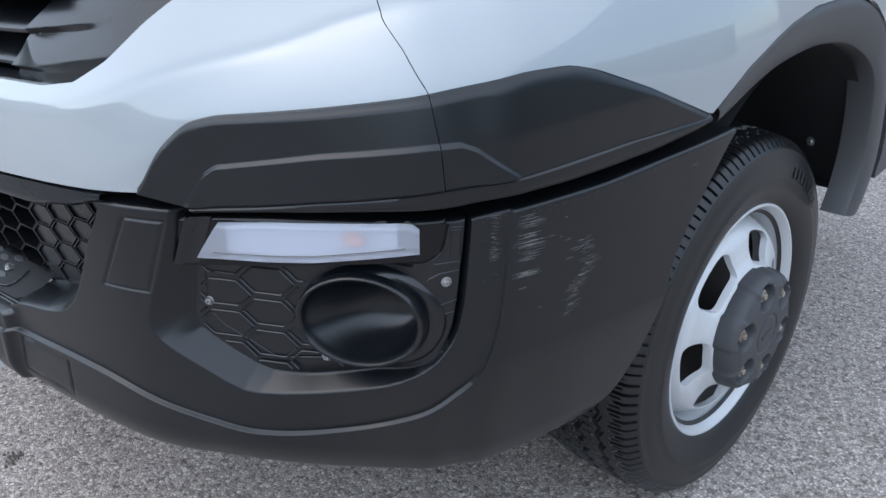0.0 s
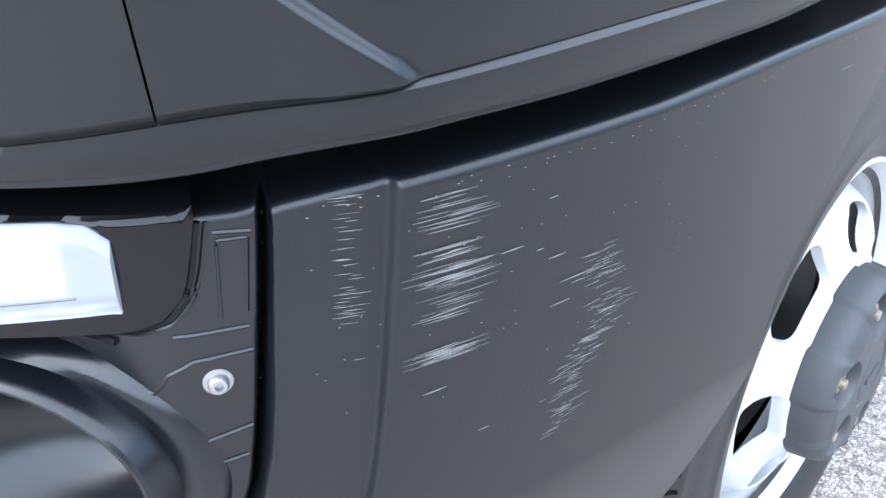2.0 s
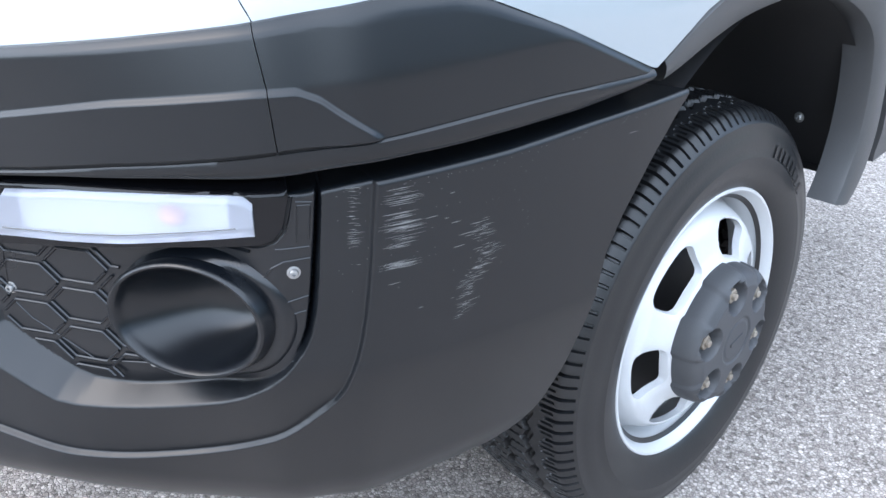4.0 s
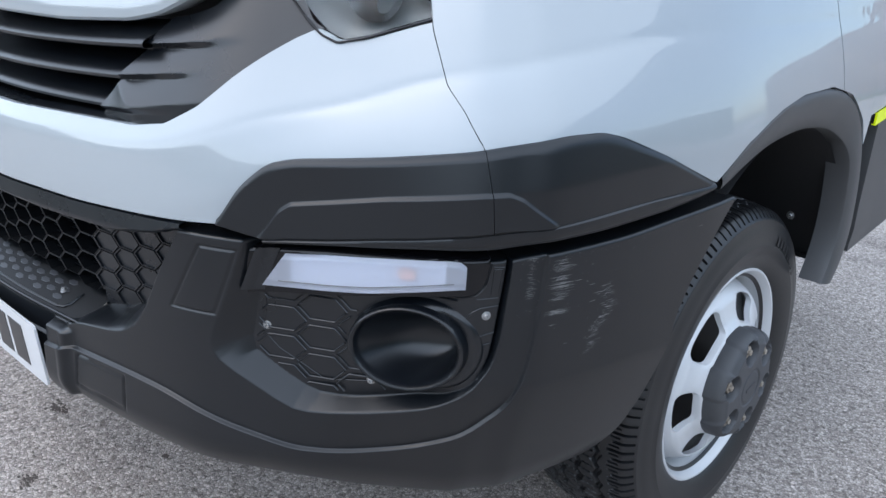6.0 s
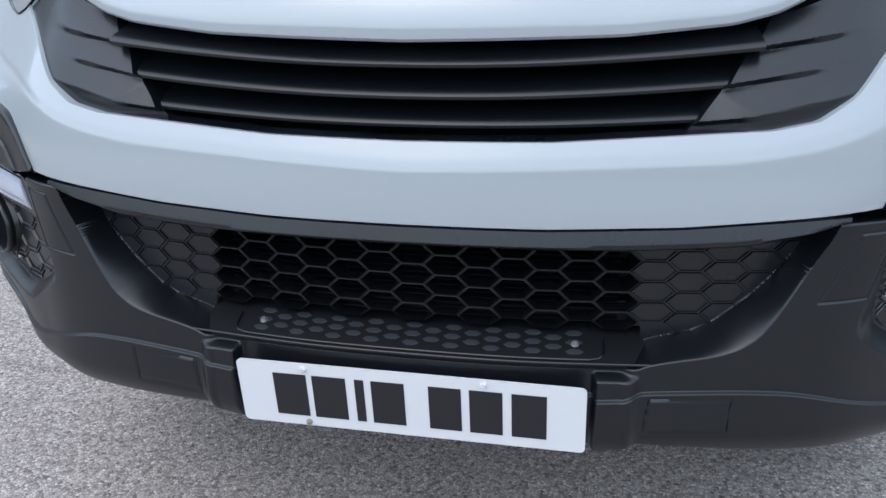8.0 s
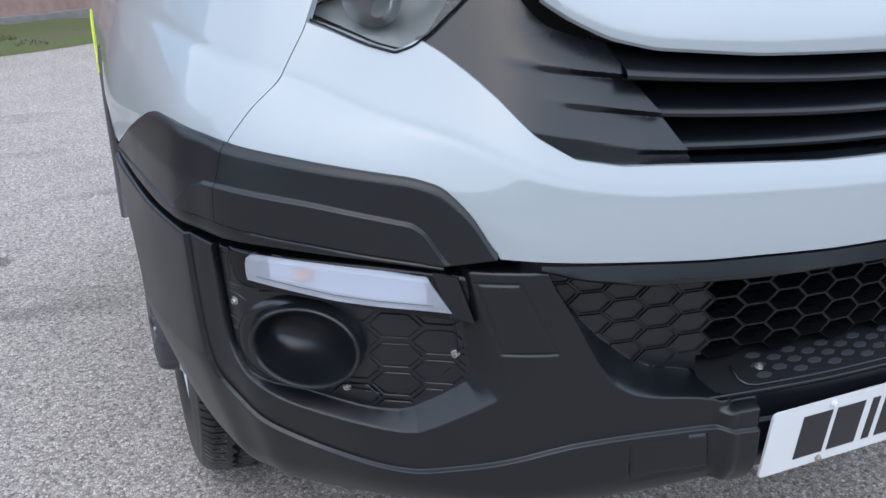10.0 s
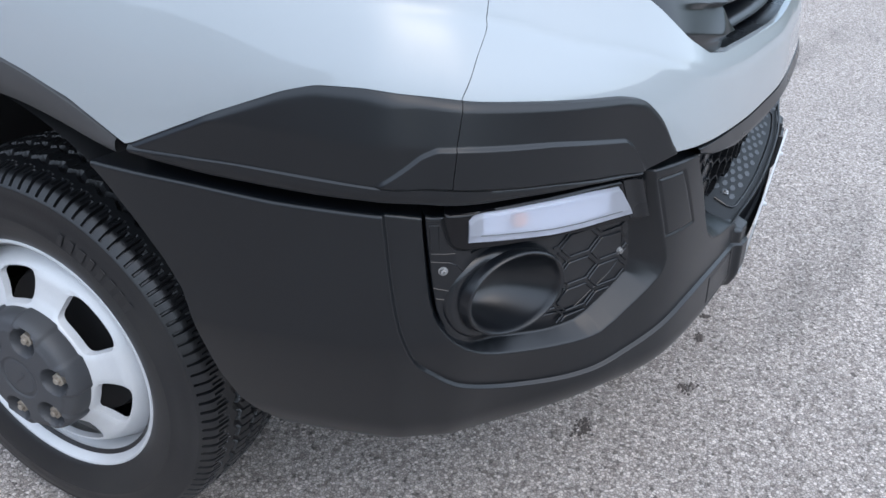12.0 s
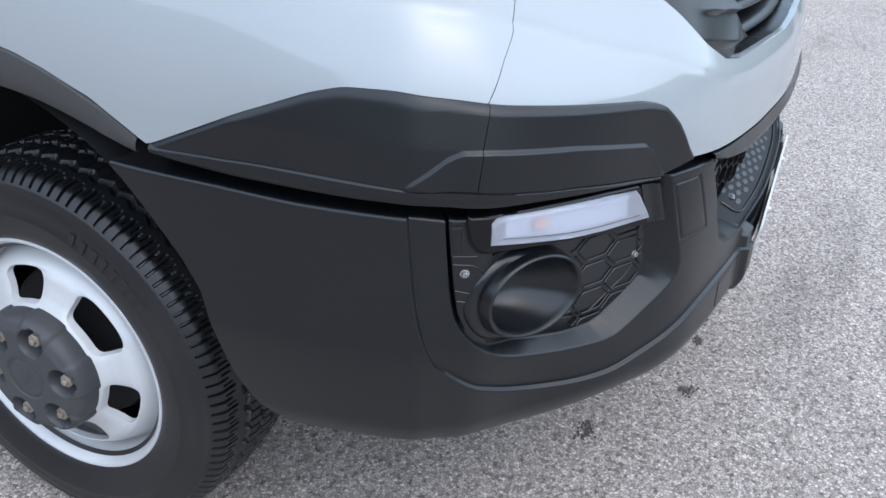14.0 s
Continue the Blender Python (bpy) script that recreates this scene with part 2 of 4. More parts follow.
# ---- profiles, as functions of the arc length s ----
TRIM_TOP = line([(.635, .761), (.667, .813), (.702, .845), (.738, .855), (.862, .870), (.972, .885), (1.025, .894), (1.085, .903), (1.141, .903), (1.179, .894), (1.265, .862), (1.39, .808)], .02)
TRIM_LOW = line([(.635, .759), (.694, .748), (.78, .755), (.892, .768), (.987, .781), (1.064, .786), (1.18, .793), (1.286, .799), (1.39, .806)], .02)
FLAT_TOP, FLAT_LOW = TRIM_TOP, TRIM_LOW
DIP = line([(.70, 0), (.85, 1), (1.25, 1), (1.37, 0)], .03)
TRIM_TOP = FLAT_TOP
TRIM_LOW = lambda s: FLAT_LOW(s) + .0065 * DIP(s)
WHITE_LOW = line([(0, .734), (.2, .735), (.37, .740), (.52, .751), (.635, .760)], .03)
WHITE_TOP = line([(0, .843), (.2, .846), (.38, .856), (.48, .861), (.54, .872), (.59, .899), (.64, .939), (.68, .967), (.714, .990), (.738, 1.003), (.766, .987), (.80, .993), (.92, 1.029), (1.01, 1.05), (1.1, 1.07)], .008)
ARCH_OUT = line([(1.388, .806), (1.417, .826), (1.466, .858), (1.53, .882), (1.58, .896), (1.667, .910), (1.80, .911), (1.90, .890), (1.99, .830), (2.045, .745), (2.075, .65), (2.08, .62)], .012)
LIP = line([(0, .703), (.49, .703), (.565, .738), (.68, .739), (1.01, .7405), (1.022, .745), (1.045, .7495), (1.064, .7515), (1.2, .757), (1.3, .765), (1.457, .774)], .006)
LOW = line([(0, .394), (.283, .394), (.325, .410), (.50, .398), (.75, .396), (.90, .405), (1.0, .409), (1.3, .409), (1.46, .409)], .006)
REAR = line([(.38, 1.22), (.41, 1.25), (.43, 1.28), (.45, 1.303), (.49, 1.320), (.562, 1.331), (.618, 1.341), (.66, 1.362), (.712, 1.397), (.758, 1.434), (.78, 1.457)], .012)
SEAM = line([(.80, .980), (.886, .973), (.926, .944), (.953, .916), (.983, .903), (1.012, .890), (1.1, .87)], .008)
DOOR_SEAM = line([(.80, 1.855), (.908, 1.850), (1.044, 1.848), (1.2, 1.84)])
# lean of the painted panels: start of the lean, shoulder line, set-back at the shoulder, slope above it
LEAN_Z = line([(0, .735), (.55, .75), (.75, .848), (.92, .872), (1.1, .90), (1.3, .86), (1.5, .86), (2.6, .85)], .10)
LEAN_C = line([(0, .812), (.45, .832), (.55, .848), (.69, .898), (.79, .919), (.917, .95), (1.1, .985), (1.3, 1.015), (2.6, 1.03)], .07)
LEAN_D = line([(0, .005), (.55, .008), (.75, .026), (.92, .052), (1.1, .050), (1.3, .045), (2.6, .03)], .10)
LEAN_K = line([(0, .55), (.55, .5), (.75, .5), (.92, .6), (1.1, .5), (1.3, .4), (2.6, .2)], .10)


def white_off(s, z):
    a, c, d, k = LEAN_Z(s), LEAN_C(s), LEAN_D(s), LEAN_K(s)
    u = max(0.0, (z - a) / (c - a))
    below = -d * min(u, 1.0) ** 1.5
    soft = 0.012
    v = z - c
    above = 0.0 if v < -soft else ((v + soft) ** 2 / (4 * soft) if v < soft else v)
    corner = -.010 * float(step((s - .52) / .36)) * float(1 - step((s - 1.10) / .45))
    return below - k * above + corner



def panel(s0, s1, low, high, off, move=lambda s, z: s, ds=0.006, rows=24, side=1, hem=0.012, put=at):
    n = max(2, int(round((s1 - s0) / ds)))
    table = []
    for i in range(n + 1):
        s = s0 + (s1 - s0) * i / n
        a, b = low(move(s, low(s))), high(move(s, high(s)))
        b = max(b, a + 0.0006)
        zs = [a + (b - a) * (0.001 + 0.998 * j / rows) for j in range(rows + 1)]
        col = [put(side * move(s, a), a + 0.003, off(s, a) - hem), put(side * move(s, a), a + 0.0005, off(s, a) - 0.0025)]
        col += [put(side * move(s, z), z, off(s, z)) for z in zs]
        col += [put(side * move(s, b), b - 0.0005, off(s, b) - 0.0025), put(side * move(s, b), b - 0.003, off(s, b) - hem)]
        table.append(col)
    for k, row in ((0, table[0]), (-1, table[-1])):
        inner = [p + (put(side * (s0 if k == 0 else s1), p.z, -hem) - put(side * (s0 if k == 0 else s1), p.z, 0)) for p in row]
        if s0 > 0.01 or k == -1:
            table.insert(0, inner) if k == 0 else table.append(inner)
    return grid_mesh(table)


# ---- painted body panels ----
bm_front = lambda s: WHITE_LOW(s) if s < .635 else TRIM_TOP(s)
for side in (1, -1):
    wing_low = lambda s: TRIM_TOP(s) if s < 1.39 else ARCH_OUT(s)
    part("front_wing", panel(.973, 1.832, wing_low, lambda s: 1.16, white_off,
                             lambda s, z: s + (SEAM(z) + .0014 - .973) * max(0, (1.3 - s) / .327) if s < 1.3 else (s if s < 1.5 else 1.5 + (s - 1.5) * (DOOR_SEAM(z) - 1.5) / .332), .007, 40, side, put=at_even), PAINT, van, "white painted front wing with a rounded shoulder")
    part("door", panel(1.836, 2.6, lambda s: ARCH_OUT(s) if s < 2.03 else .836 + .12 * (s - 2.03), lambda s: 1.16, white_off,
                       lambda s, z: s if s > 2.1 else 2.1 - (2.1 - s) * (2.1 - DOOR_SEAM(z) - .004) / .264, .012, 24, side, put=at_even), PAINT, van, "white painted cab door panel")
table = []
for i in range(-242, 243):
    s = i * .004
    a = abs(s)
    mv = lambda z: math.copysign(a if a < .6 else .6 + (a - .6) * (SEAM(z) - .6) / .368, s) if a else 0.0
    lo, hi = bm_front(a), WHITE_TOP(a if a < .6 else .6 + (a - .6) * (SEAM(1.02) - .6) / .368)
    for _ in range(8):
        hi = .5 * hi + .5 * WHITE_TOP(abs(mv(hi)))
    hi = max(hi, lo + .001)
    zs = [lo + (hi - lo) * j / 36 for j in range(37)]
    table.append([at_even(mv(lo), lo + .004, white_off(a, lo) - .014), at_even(mv(lo), lo + .0005, white_off(a, lo) - .003)] + [at_even(mv(z), z, white_off(a, z)) for z in zs]
                 + [at_even(mv(hi), hi + .0005, white_off(a, hi) - .004), at_even(mv(hi), hi - .004, white_off(a, hi) - .03)])
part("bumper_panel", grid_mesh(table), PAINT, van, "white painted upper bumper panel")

# ---- black corner trims, in two pieces on each side ----
RIDGE = line([(.60, .70), (.697, .755), (.722, .791), (.737, .801), (.861, .819), (.972, .832), (1.003, .833), (1.022, .826), (1.078, .785), (1.13, .745)], .006)


def trim_off(s, z):
    d = RIDGE(s) + .006 * DIP(s) - z
    low, high = TRIM_LOW(s), TRIM_TOP(s)
    top = -.004 * (1 - step((high - z) / .008))
    foot = -.003 * (1 - step((z - low) / .003)) ** 2
    lean = .0040 + .0030 * float(step((s - .72) / .2)) - .0075 * float(step((s - 1.03) / .20)) - .0190 * max(0.0, (z - low) / .11 - .45) * float(step((s - .75) / .2))
    return top + foot + lean + .0042 * step((d + .001) / .0055) * step((RIDGE(s) + .006 * DIP(s) - low + .002) / .014)


JOINT = line([(.74, .991), (.786, .987), (.839, .982), (.885, .973), (.95, .963)])


def trim_rows(s):
    """Heights of the grid lines, gathered along the ridge."""
    low, high = TRIM_LOW(s) + .0004, TRIM_TOP(s) - .0004
    high = max(high, low + .0004)
    r = max(RIDGE(s) + .006 * DIP(s), low + .012)
    a, b = min(max(r - .0080, low), high), min(max(r + .002, low), high)
    return np.r_[np.linspace(low, low + (a - low) * .999, 12), np.linspace(a, b + 1e-6, 12), np.linspace(b + 2e-6, high + 4e-6, 18)]


def trim_piece(s0, s1, move, side):
    table = []
    for s in np.linspace(s0, s1, int((s1 - s0) / .0025)):
        zs = trim_rows(move(s, (TRIM_LOW(s) + TRIM_TOP(s)) / 2))
        p = [(move(s, z), z) for z in zs]
        (sa, a), (sb, b) = p[0], p[-1]
        col = [at(side * sa, a - .0005, trim_off(sa, a) - .02), at(side * sa, a - .0012, trim_off(sa, a) - .003)]
        col += [at(side * q, z, trim_off(q, z)) for q, z in p]
        col += [at(side * sb, b + .0005, trim_off(sb, b) - .0025), at(side * sb, b, trim_off(sb, b) - .02)]
        table.append(col)
    back = lambda row, q: [p + (at(side * q, p.z, -.012) - at(side * q, p.z, 0)) for p in row]
    return grid_mesh([back(table[0], s0)] + table + [back(table[-1], s1)])


for side in (1, -1):
    part("corner_trim", trim_piece(.636, .985, lambda s, z: s if s < .75 else .75 + (s - .75) * (JOINT(z) - .0004 - .75) / .235, side), PLASTIC, van, "black grained plastic corner trim with a raised lower field")
    part("corner_trim", trim_piece(.988, 1.389, lambda s, z: s if s > 1.12 else 1.12 - (1.12 - s) * (1.12 - JOINT(z) - .0004) / .132, side), PLASTIC, van, "black grained plastic wing trim tapering to the wheel arch")


# an upright flange under the trims, down to the shelf of the bumper's lip
FLANGE = line([(.70, .744), (.80, .755), (.90, .763), (1.0, .7685), (1.05, .7745), (1.09, .7765), (1.144, .7775), (1.21, .7805), (1.283, .785), (1.357, .7935), (1.39, .799)], .015)
for side in (1, -1):
    table = []
    for q in np.linspace(.70, 1.388, 160):
        hi, lo = TRIM_LOW(q), min(FLANGE(q), TRIM_LOW(q) - .004)
        f = .0070 + .0010 * float(step((q - .75) / .2)) - .0070 * float(step((q - 1.05) / .20))
        table.append([at(side * q, z, f + o) for z, o in ((hi + .008, -.016), (hi + .003, -.004), (hi - .001, -.0005), (hi - .35 * (hi - lo), .0), (hi - .75 * (hi - lo), -.0015), (lo + .0022, -.0030), (lo + .0008, -.0028), (lo - .0002, -.0034), (lo - .0006, -.0050), (lo + .004, -.050))])
    part("trim_flange", grid_mesh(table), PLASTIC, van, "smooth black plastic flange under the trim")


# ---- lower bumper: one moulded skin with the fog light pocket, the crease and the middle opening ----
def atv(s, z, off):
    x, y = np.interp(s, ARC, CV[:, 0]), np.interp(s, ARC, CV[:, 1])
    tx, ty = np.interp(s, ARC, TAN[:, 0]), np.interp(s, ARC, TAN[:, 1])
    return np.stack([x + ty * off, y - tx * off, z], -1)


def away(s, z, points, closed=True):
    """Distance to a run of straight lines, and whether the place lies inside it."""
    p = np.array(points, float)
    q = np.roll(p, -1, 0) if closed else p[1:]
    p = p if closed else p[:-1]
    best = np.full(s.shape, 9.0)
    inside = np.zeros(s.shape, bool)
    for (ax, ay), (bx, by) in zip(p, q):
        dx, dy = bx - ax, by - ay
        t = np.clip(((s - ax) * dx + (z - ay) * dy) / (dx * dx + dy * dy), 0, 1)
        best = np.minimum(best, np.hypot(s - ax - t * dx, z - ay - t * dy))
        if closed:
            cross = ((ay > z) != (by > z)) & (s < (bx - ax) * (z - ay) / (by - ay + 1e-12) + ax)
            inside ^= cross
    return best, inside


def rounded(points, n=3, closed=True):
    """Corner cutting, to round a run of lines."""
    p = np.array(points, float)
    for _ in range(n):
        q = np.roll(p, -1, 0) if closed else p[1:]
        a = p if closed else p[:-1]
        r = np.stack([a * .8 + q * .2, a * .2 + q * .8], 1).reshape(-1, 2)
        p = r if closed else np.vstack([p[:1], r, p[-1:]])
    return p


CREASE = rounded([(-.3, .485), (.300, .485), (.326, .496), (.46, .501), (.55, .497), (.66, .468), (.735, .452), (.79, .457), (.90, .481), (.985, .509), (1.030, .543), (1.047, .585), (1.057, .64), (1.0655, .752), (1.07, .82)], 2, False)
CREASE_AREA = np.vstack([CREASE, [(1.07, .9), (-.3, .9)]])
POCKET_OUT = rounded([(.6235, .580), (.637, .564), (.731, .5115), (.765, .5100), (.862, .5255), (.926, .5385), (.974, .562), (1.004, .600), (1.014, .645), (1.0205, .75), (1.0205, .80), (.684, .80), (.668, .73), (.645, .66), (.622, .60)], 1)
POCKET_IN = rounded([(.683, .657), (.670, .584), (.708, .556), (.756, .5285), (.806, .5290), (.878, .5415), (.9385, .5515), (.984, .5745), (1.0035, .607), (1.0095, .645), (1.0150, .705), (1.0180, .745), (1.0183, .80), (.694, .80)], 1)
MOUTH_OUT = rounded([(-.3, .526), (.318, .526), (.346, .539), (.452, .556), (.497, .588), (.567, .735), (.60, .80), (-.3, .80)], 2)
MOUTH_IN = rounded([(-.3, .536), (.318, .538), (.345, .552), (.425, .571), (.498, .630), (.556, .70), (.60, .80), (-.3, .80)], 1)
FLAP = [(.609, .727), (.662, .727), (.629, .634), (.560, .632)]
PATCH = [(.345, .488), (.458, .490), (.455, .436), (.338, .434)]


def bumper_off(s, z):
    d, inner = away(s, z, CREASE_AREA)
    d = np.where(inner, -d, d)
    f = .0060 * step((d + .002) / .0042) - .0055 * step((s - .70) / .25)
    plinth = step((.322 - s) / .02)
    f = f - .010 * plinth
    # blocks that close the plate's seat at both ends
    f = f + .020 * step((s - .266) / .006) * step((.336 - s) / .032) * step((.524 - z) / .010)
    for out, inn, depth in ((POCKET_OUT, POCKET_IN, .027), (MOUTH_OUT, MOUTH_IN, .058)):
        do, io = away(s, z, out)
        di, ii = away(s, z, inn)
        t = np.where(ii, 1.0, np.where(io, do / (do + di + 1e-6), 0.0))
        g = -(depth if depth > .05 else depth - .0185 * step((s - .90) / .085)) * t
        if depth < .05:
            g = g - .016 * step((s - .99) / .02) * np.exp(-(di / .0014) ** 2) * io
        else:
            g = -depth * np.where(t < 1, t ** 1.35, 1)
        f = f + g
    for poly, deep in ((FLAP, .0022), (PATCH, .0032)):
        df, jf = away(s, z, poly)
        f = f - deep * np.exp(-(df / .0019) ** 2)
    roll = np.clip((.445 - z) / .05, 0, 1.2)
    return f - .022 * roll ** 2


def taper(s, z):
    """The corner's foot draws in below the pocket."""
    u = np.maximum(0.0, .575 - z)
    return -.40 * u * u / (u + .03) * step((s - .70) / .23)


def skin(s_list, rows):
    n, m = len(s_list), rows
    S = np.zeros((n, m + 1))
    Z = np.zeros((n, m + 1))
    for i, s in enumerate(s_list):
        lo, hi = LOW(s), LIP(s)
        c = float(np.interp(min(s, 1.03), CREASE[:, 0], CREASE[:, 1]))
        Z[i] = np.r_[np.linspace(lo, c - .005, 24)[:-1], np.linspace(c - .005, c + .005, 17)[:-1], np.linspace(c + .005, hi, m + 1 - 39)]
        S[i] = s
    rear = np.array([[REAR(z) for z in r] for r in Z[-1:]])[0]
    for j in range(m + 1):
        S[:, j] = np.where(S[:, j] > 1.2, 1.2 + (S[:, j] - 1.2) * (rear[j] - 1.2) / .257, S[:, j])
    O = bumper_off(S, Z) + taper(S, Z)
    Z = Z + .7 * taper(S, Z)
    P = atv(S, Z, O)
    bottom = [atv(S[:, :1], Z[:, :1] + dz, O[:, :1] - do) for dz, do in ((.004, .09), (-.006, .03), (-.004, .008))]
    top = [atv(S[:, -1:], Z[:, -1:] + dz, O[:, -1:] * 0.0 + np.where(S[:, -1:] < .575, O[:, -1:], np.minimum(O[:, -1:], O[:, -1:] * .5)) - do) for dz, do in ((.0014, .0002), (.0027, .0009), (.0037, .0021), (.0043, .0036), (.0045, .0052), (.0044, .0070), (.002, .030), (-.002, .062))]
    return np.concatenate([*bottom, P, *top], 1), S, Z


S_LIST = np.r_[np.arange(0, .985, .0021), np.arange(.985, 1.012, .0011), np.arange(1.012, 1.027, .0005), np.arange(1.027, 1.075, .0007), np.arange(1.075, 1.10, .0027), np.linspace(1.10, 1.457, 80)]
GRID, GS, GZ = skin(S_LIST, 220)
NB = 3


def faces_of(mask, name, mat, label, sides=(1, -1)):
    n, m = GRID.shape[:2]
    i, j = np.nonzero(mask[:n - 1, :m - 1])
    quads = np.stack([i * m + j, (i + 1) * m + j, (i + 1) * m + j + 1, i * m + j + 1], 1)
    used, quads = np.unique(quads, return_inverse=True)
    quads = quads.reshape(-1, 4)
    for side in sides:
        me = bpy.data.meshes.new(name)
        me.from_pydata((GRID.reshape(-1, 3)[used] * [side, 1, 1]).tolist(), [], (quads if side > 0 else quads[:, ::-1]).tolist())
        me.shade_smooth()
        me.set_sharp_from_angle(angle=radians(75))
        me.materials.append(mat)
        ob = new(name, me)
        ob.parent = van
        tagged(ob, label)


n, m = GRID.shape[:2]
mid_s = np.zeros((n, m))
mid_z = np.zeros((n, m))
cols = np.clip(np.arange(m) - NB, 0, GS.shape[1] - 1)
mid_s[:-1] = (GS[:-1, cols] + GS[1:, cols]) / 2
mid_z[:-1] = (GZ[:-1, cols] + GZ[:-1, np.clip(cols + 1, 0, GS.shape[1] - 1)]) / 2
_, in_pocket = away(mid_s, mid_z, POCKET_IN)
_, in_mouth = away(mid_s, mid_z, MOUTH_IN)
row_index = np.arange(m)[None, :] * np.ones((n, 1))
is_skin = (row_index >= NB) & (row_index < m - 9)
OPEN_CELLS = [(i * .05, .640 + j * .031 + (.0155 if i % 2 else 0)) for i in range(-6, 7) for j in range(-5, 3)]
OPEN_CELLS = [c for c in OPEN_CELLS if .575 < c[1] < .705]
in_cell = np.zeros(mid_s.shape, bool)
for cx, cz in OPEN_CELLS:
    u, v = np.abs(mid_s - cx) / .0325, np.abs(mid_z - cz) / .0155
    in_cell |= (v < 1) & (u < 1 - .5 * v)
hole = in_mouth & is_skin & (in_cell | (mid_s < .30) | ((mid_s < .335) & (mid_z < .572)))
top_open = (row_index >= m - 9) & (mid_s < .575)
bezel = in_pocket & is_skin
hole = hole | (bezel & (((mid_s - .893) / .081) ** 2 + ((mid_z - .619) / .0565) ** 2 < 1))
bezel = bezel & ~hole
cheek = in_mouth & is_skin & ~hole
faces_of(~(hole | bezel | cheek | top_open), "bumper", PLASTIC, "black grained plastic bumper with a scuffed corner")
faces_of(bezel, "fog_light_bezel", DARKPL, "black plastic fog light surround with honeycomb ribs")
faces_of(cheek, "grille_cheek", DARKPL, "closed black honeycomb cheek beside the lower grille")

# ---- behind the skin: dark liner that closes the gaps ----
for side in (1, -1):
    part("inner_liner", grid_mesh([[at(side * s, .50, -.10), at(side * s, .745, -.07), at(side * s, .80, -.035), at(side * s, .90, -.09)] for s in np.linspace(.60, 1.40, 60)]), DARK, van)
part("radiator", grid_mesh([[at(s, .57, -.13), at(s, .76, -.13)] for s in np.linspace(-.36, .36, 40)]), DARK, van, "dark radiator behind the lower grille")
part("grille_backing", grid_mesh([[at(s, .82, -.17), at(s, 1.04, -.20), at(s, 1.24, -.20)] for s in np.linspace(-.72, .72, 60)]), DARK, van)


# ---- strip over the lower grille ----
def strip_off(z, lo):
    return .008 * (1 - min(1.0, (z - lo) / .03)) - .009 * (1 - step((z - lo) / .005))


LEDGE = line([(0, .705), (.30, .706), (.45, .713), (.53, .727), (.585, .744)], .02)
table = []
for i in range(-100, 101):
    s = i * .00585
    a = abs(s)
    lo, hi = LEDGE(a), WHITE_LOW(a) - .0035
    lo = min(lo, hi - .001)
    table.append([at(s, lo - .002, -.075), at(s, lo - .003, -.022)] + [at(s, lo + (hi - lo) * j / 8, strip_off(lo + (hi - lo) * j / 8, lo)) for j in range(9)] + [at(s, hi + .0005, -.003), at(s, hi, -.03)])
part("grille_strip", grid_mesh(table), DARKPL, van, "satin black strip over the lower grille")


# ---- honeycomb ----
def hexagon(cx, cz, r, h, k):
    return [(cx + k * x * r, cz + k * z * h) for x, z in ((1, 0), (.5, 1), (-.5, 1), (-1, 0), (-.5, -1), (.5, -1))]


def honeycomb(cells, r, h, wall, front, back, put):
    """Open cells: a front rim and inner walls for each, in one mesh."""
    verts, faces = [], []
    for cx, cz in cells:
        o, i = hexagon(cx, cz, r, h, 1.0), hexagon(cx, cz, r, h, 1 - wall)
        base = len(verts)
        verts += [put(x, z, front) for x, z in o] + [put(x, z, front + .0006) for x, z in i] + [put(x, z, back) for x, z in i]
        for a in range(6):
            b = (a + 1) % 6
            faces += [(base + a, base + b, base + 6 + b, base + 6 + a), (base + 6 + a, base + 6 + b, base + 12 + b, base + 12 + a)]
    bm = bmesh.new()
    vs = [bm.verts.new(v) for v in verts]
    for f in faces:
        bm.faces.new([vs[i] for i in f])
    return bm


cells = []
for i in range(-6, 7):
    for j in range(-5, 3):
        cx, cz = i * .05, .640 + j * .031 + (.0155 if i % 2 else 0)
        if abs(cx) <= .305 and .575 < cz < .705:
            cells.append((cx, cz))
part("lower_grille", honeycomb(cells, .0335, .0155, .09, -.056, -.105, lambda x, z, o: at(x, max(z, .566), o)), MATTE, van, "open black honeycomb lower grille").data.update()
for k in range(15):
    z = .574 + k * .0089
    o = 0.0
    part("grille_fin", grid_mesh([[at(q, z - .0008, o - .100), at(q, z - .0010, o - .074), at(q, z + .0010, o - .073), at(q, z + .002, o - .100)] for q in np.linspace(-.305, .305, 24)]), DARKPL, van)
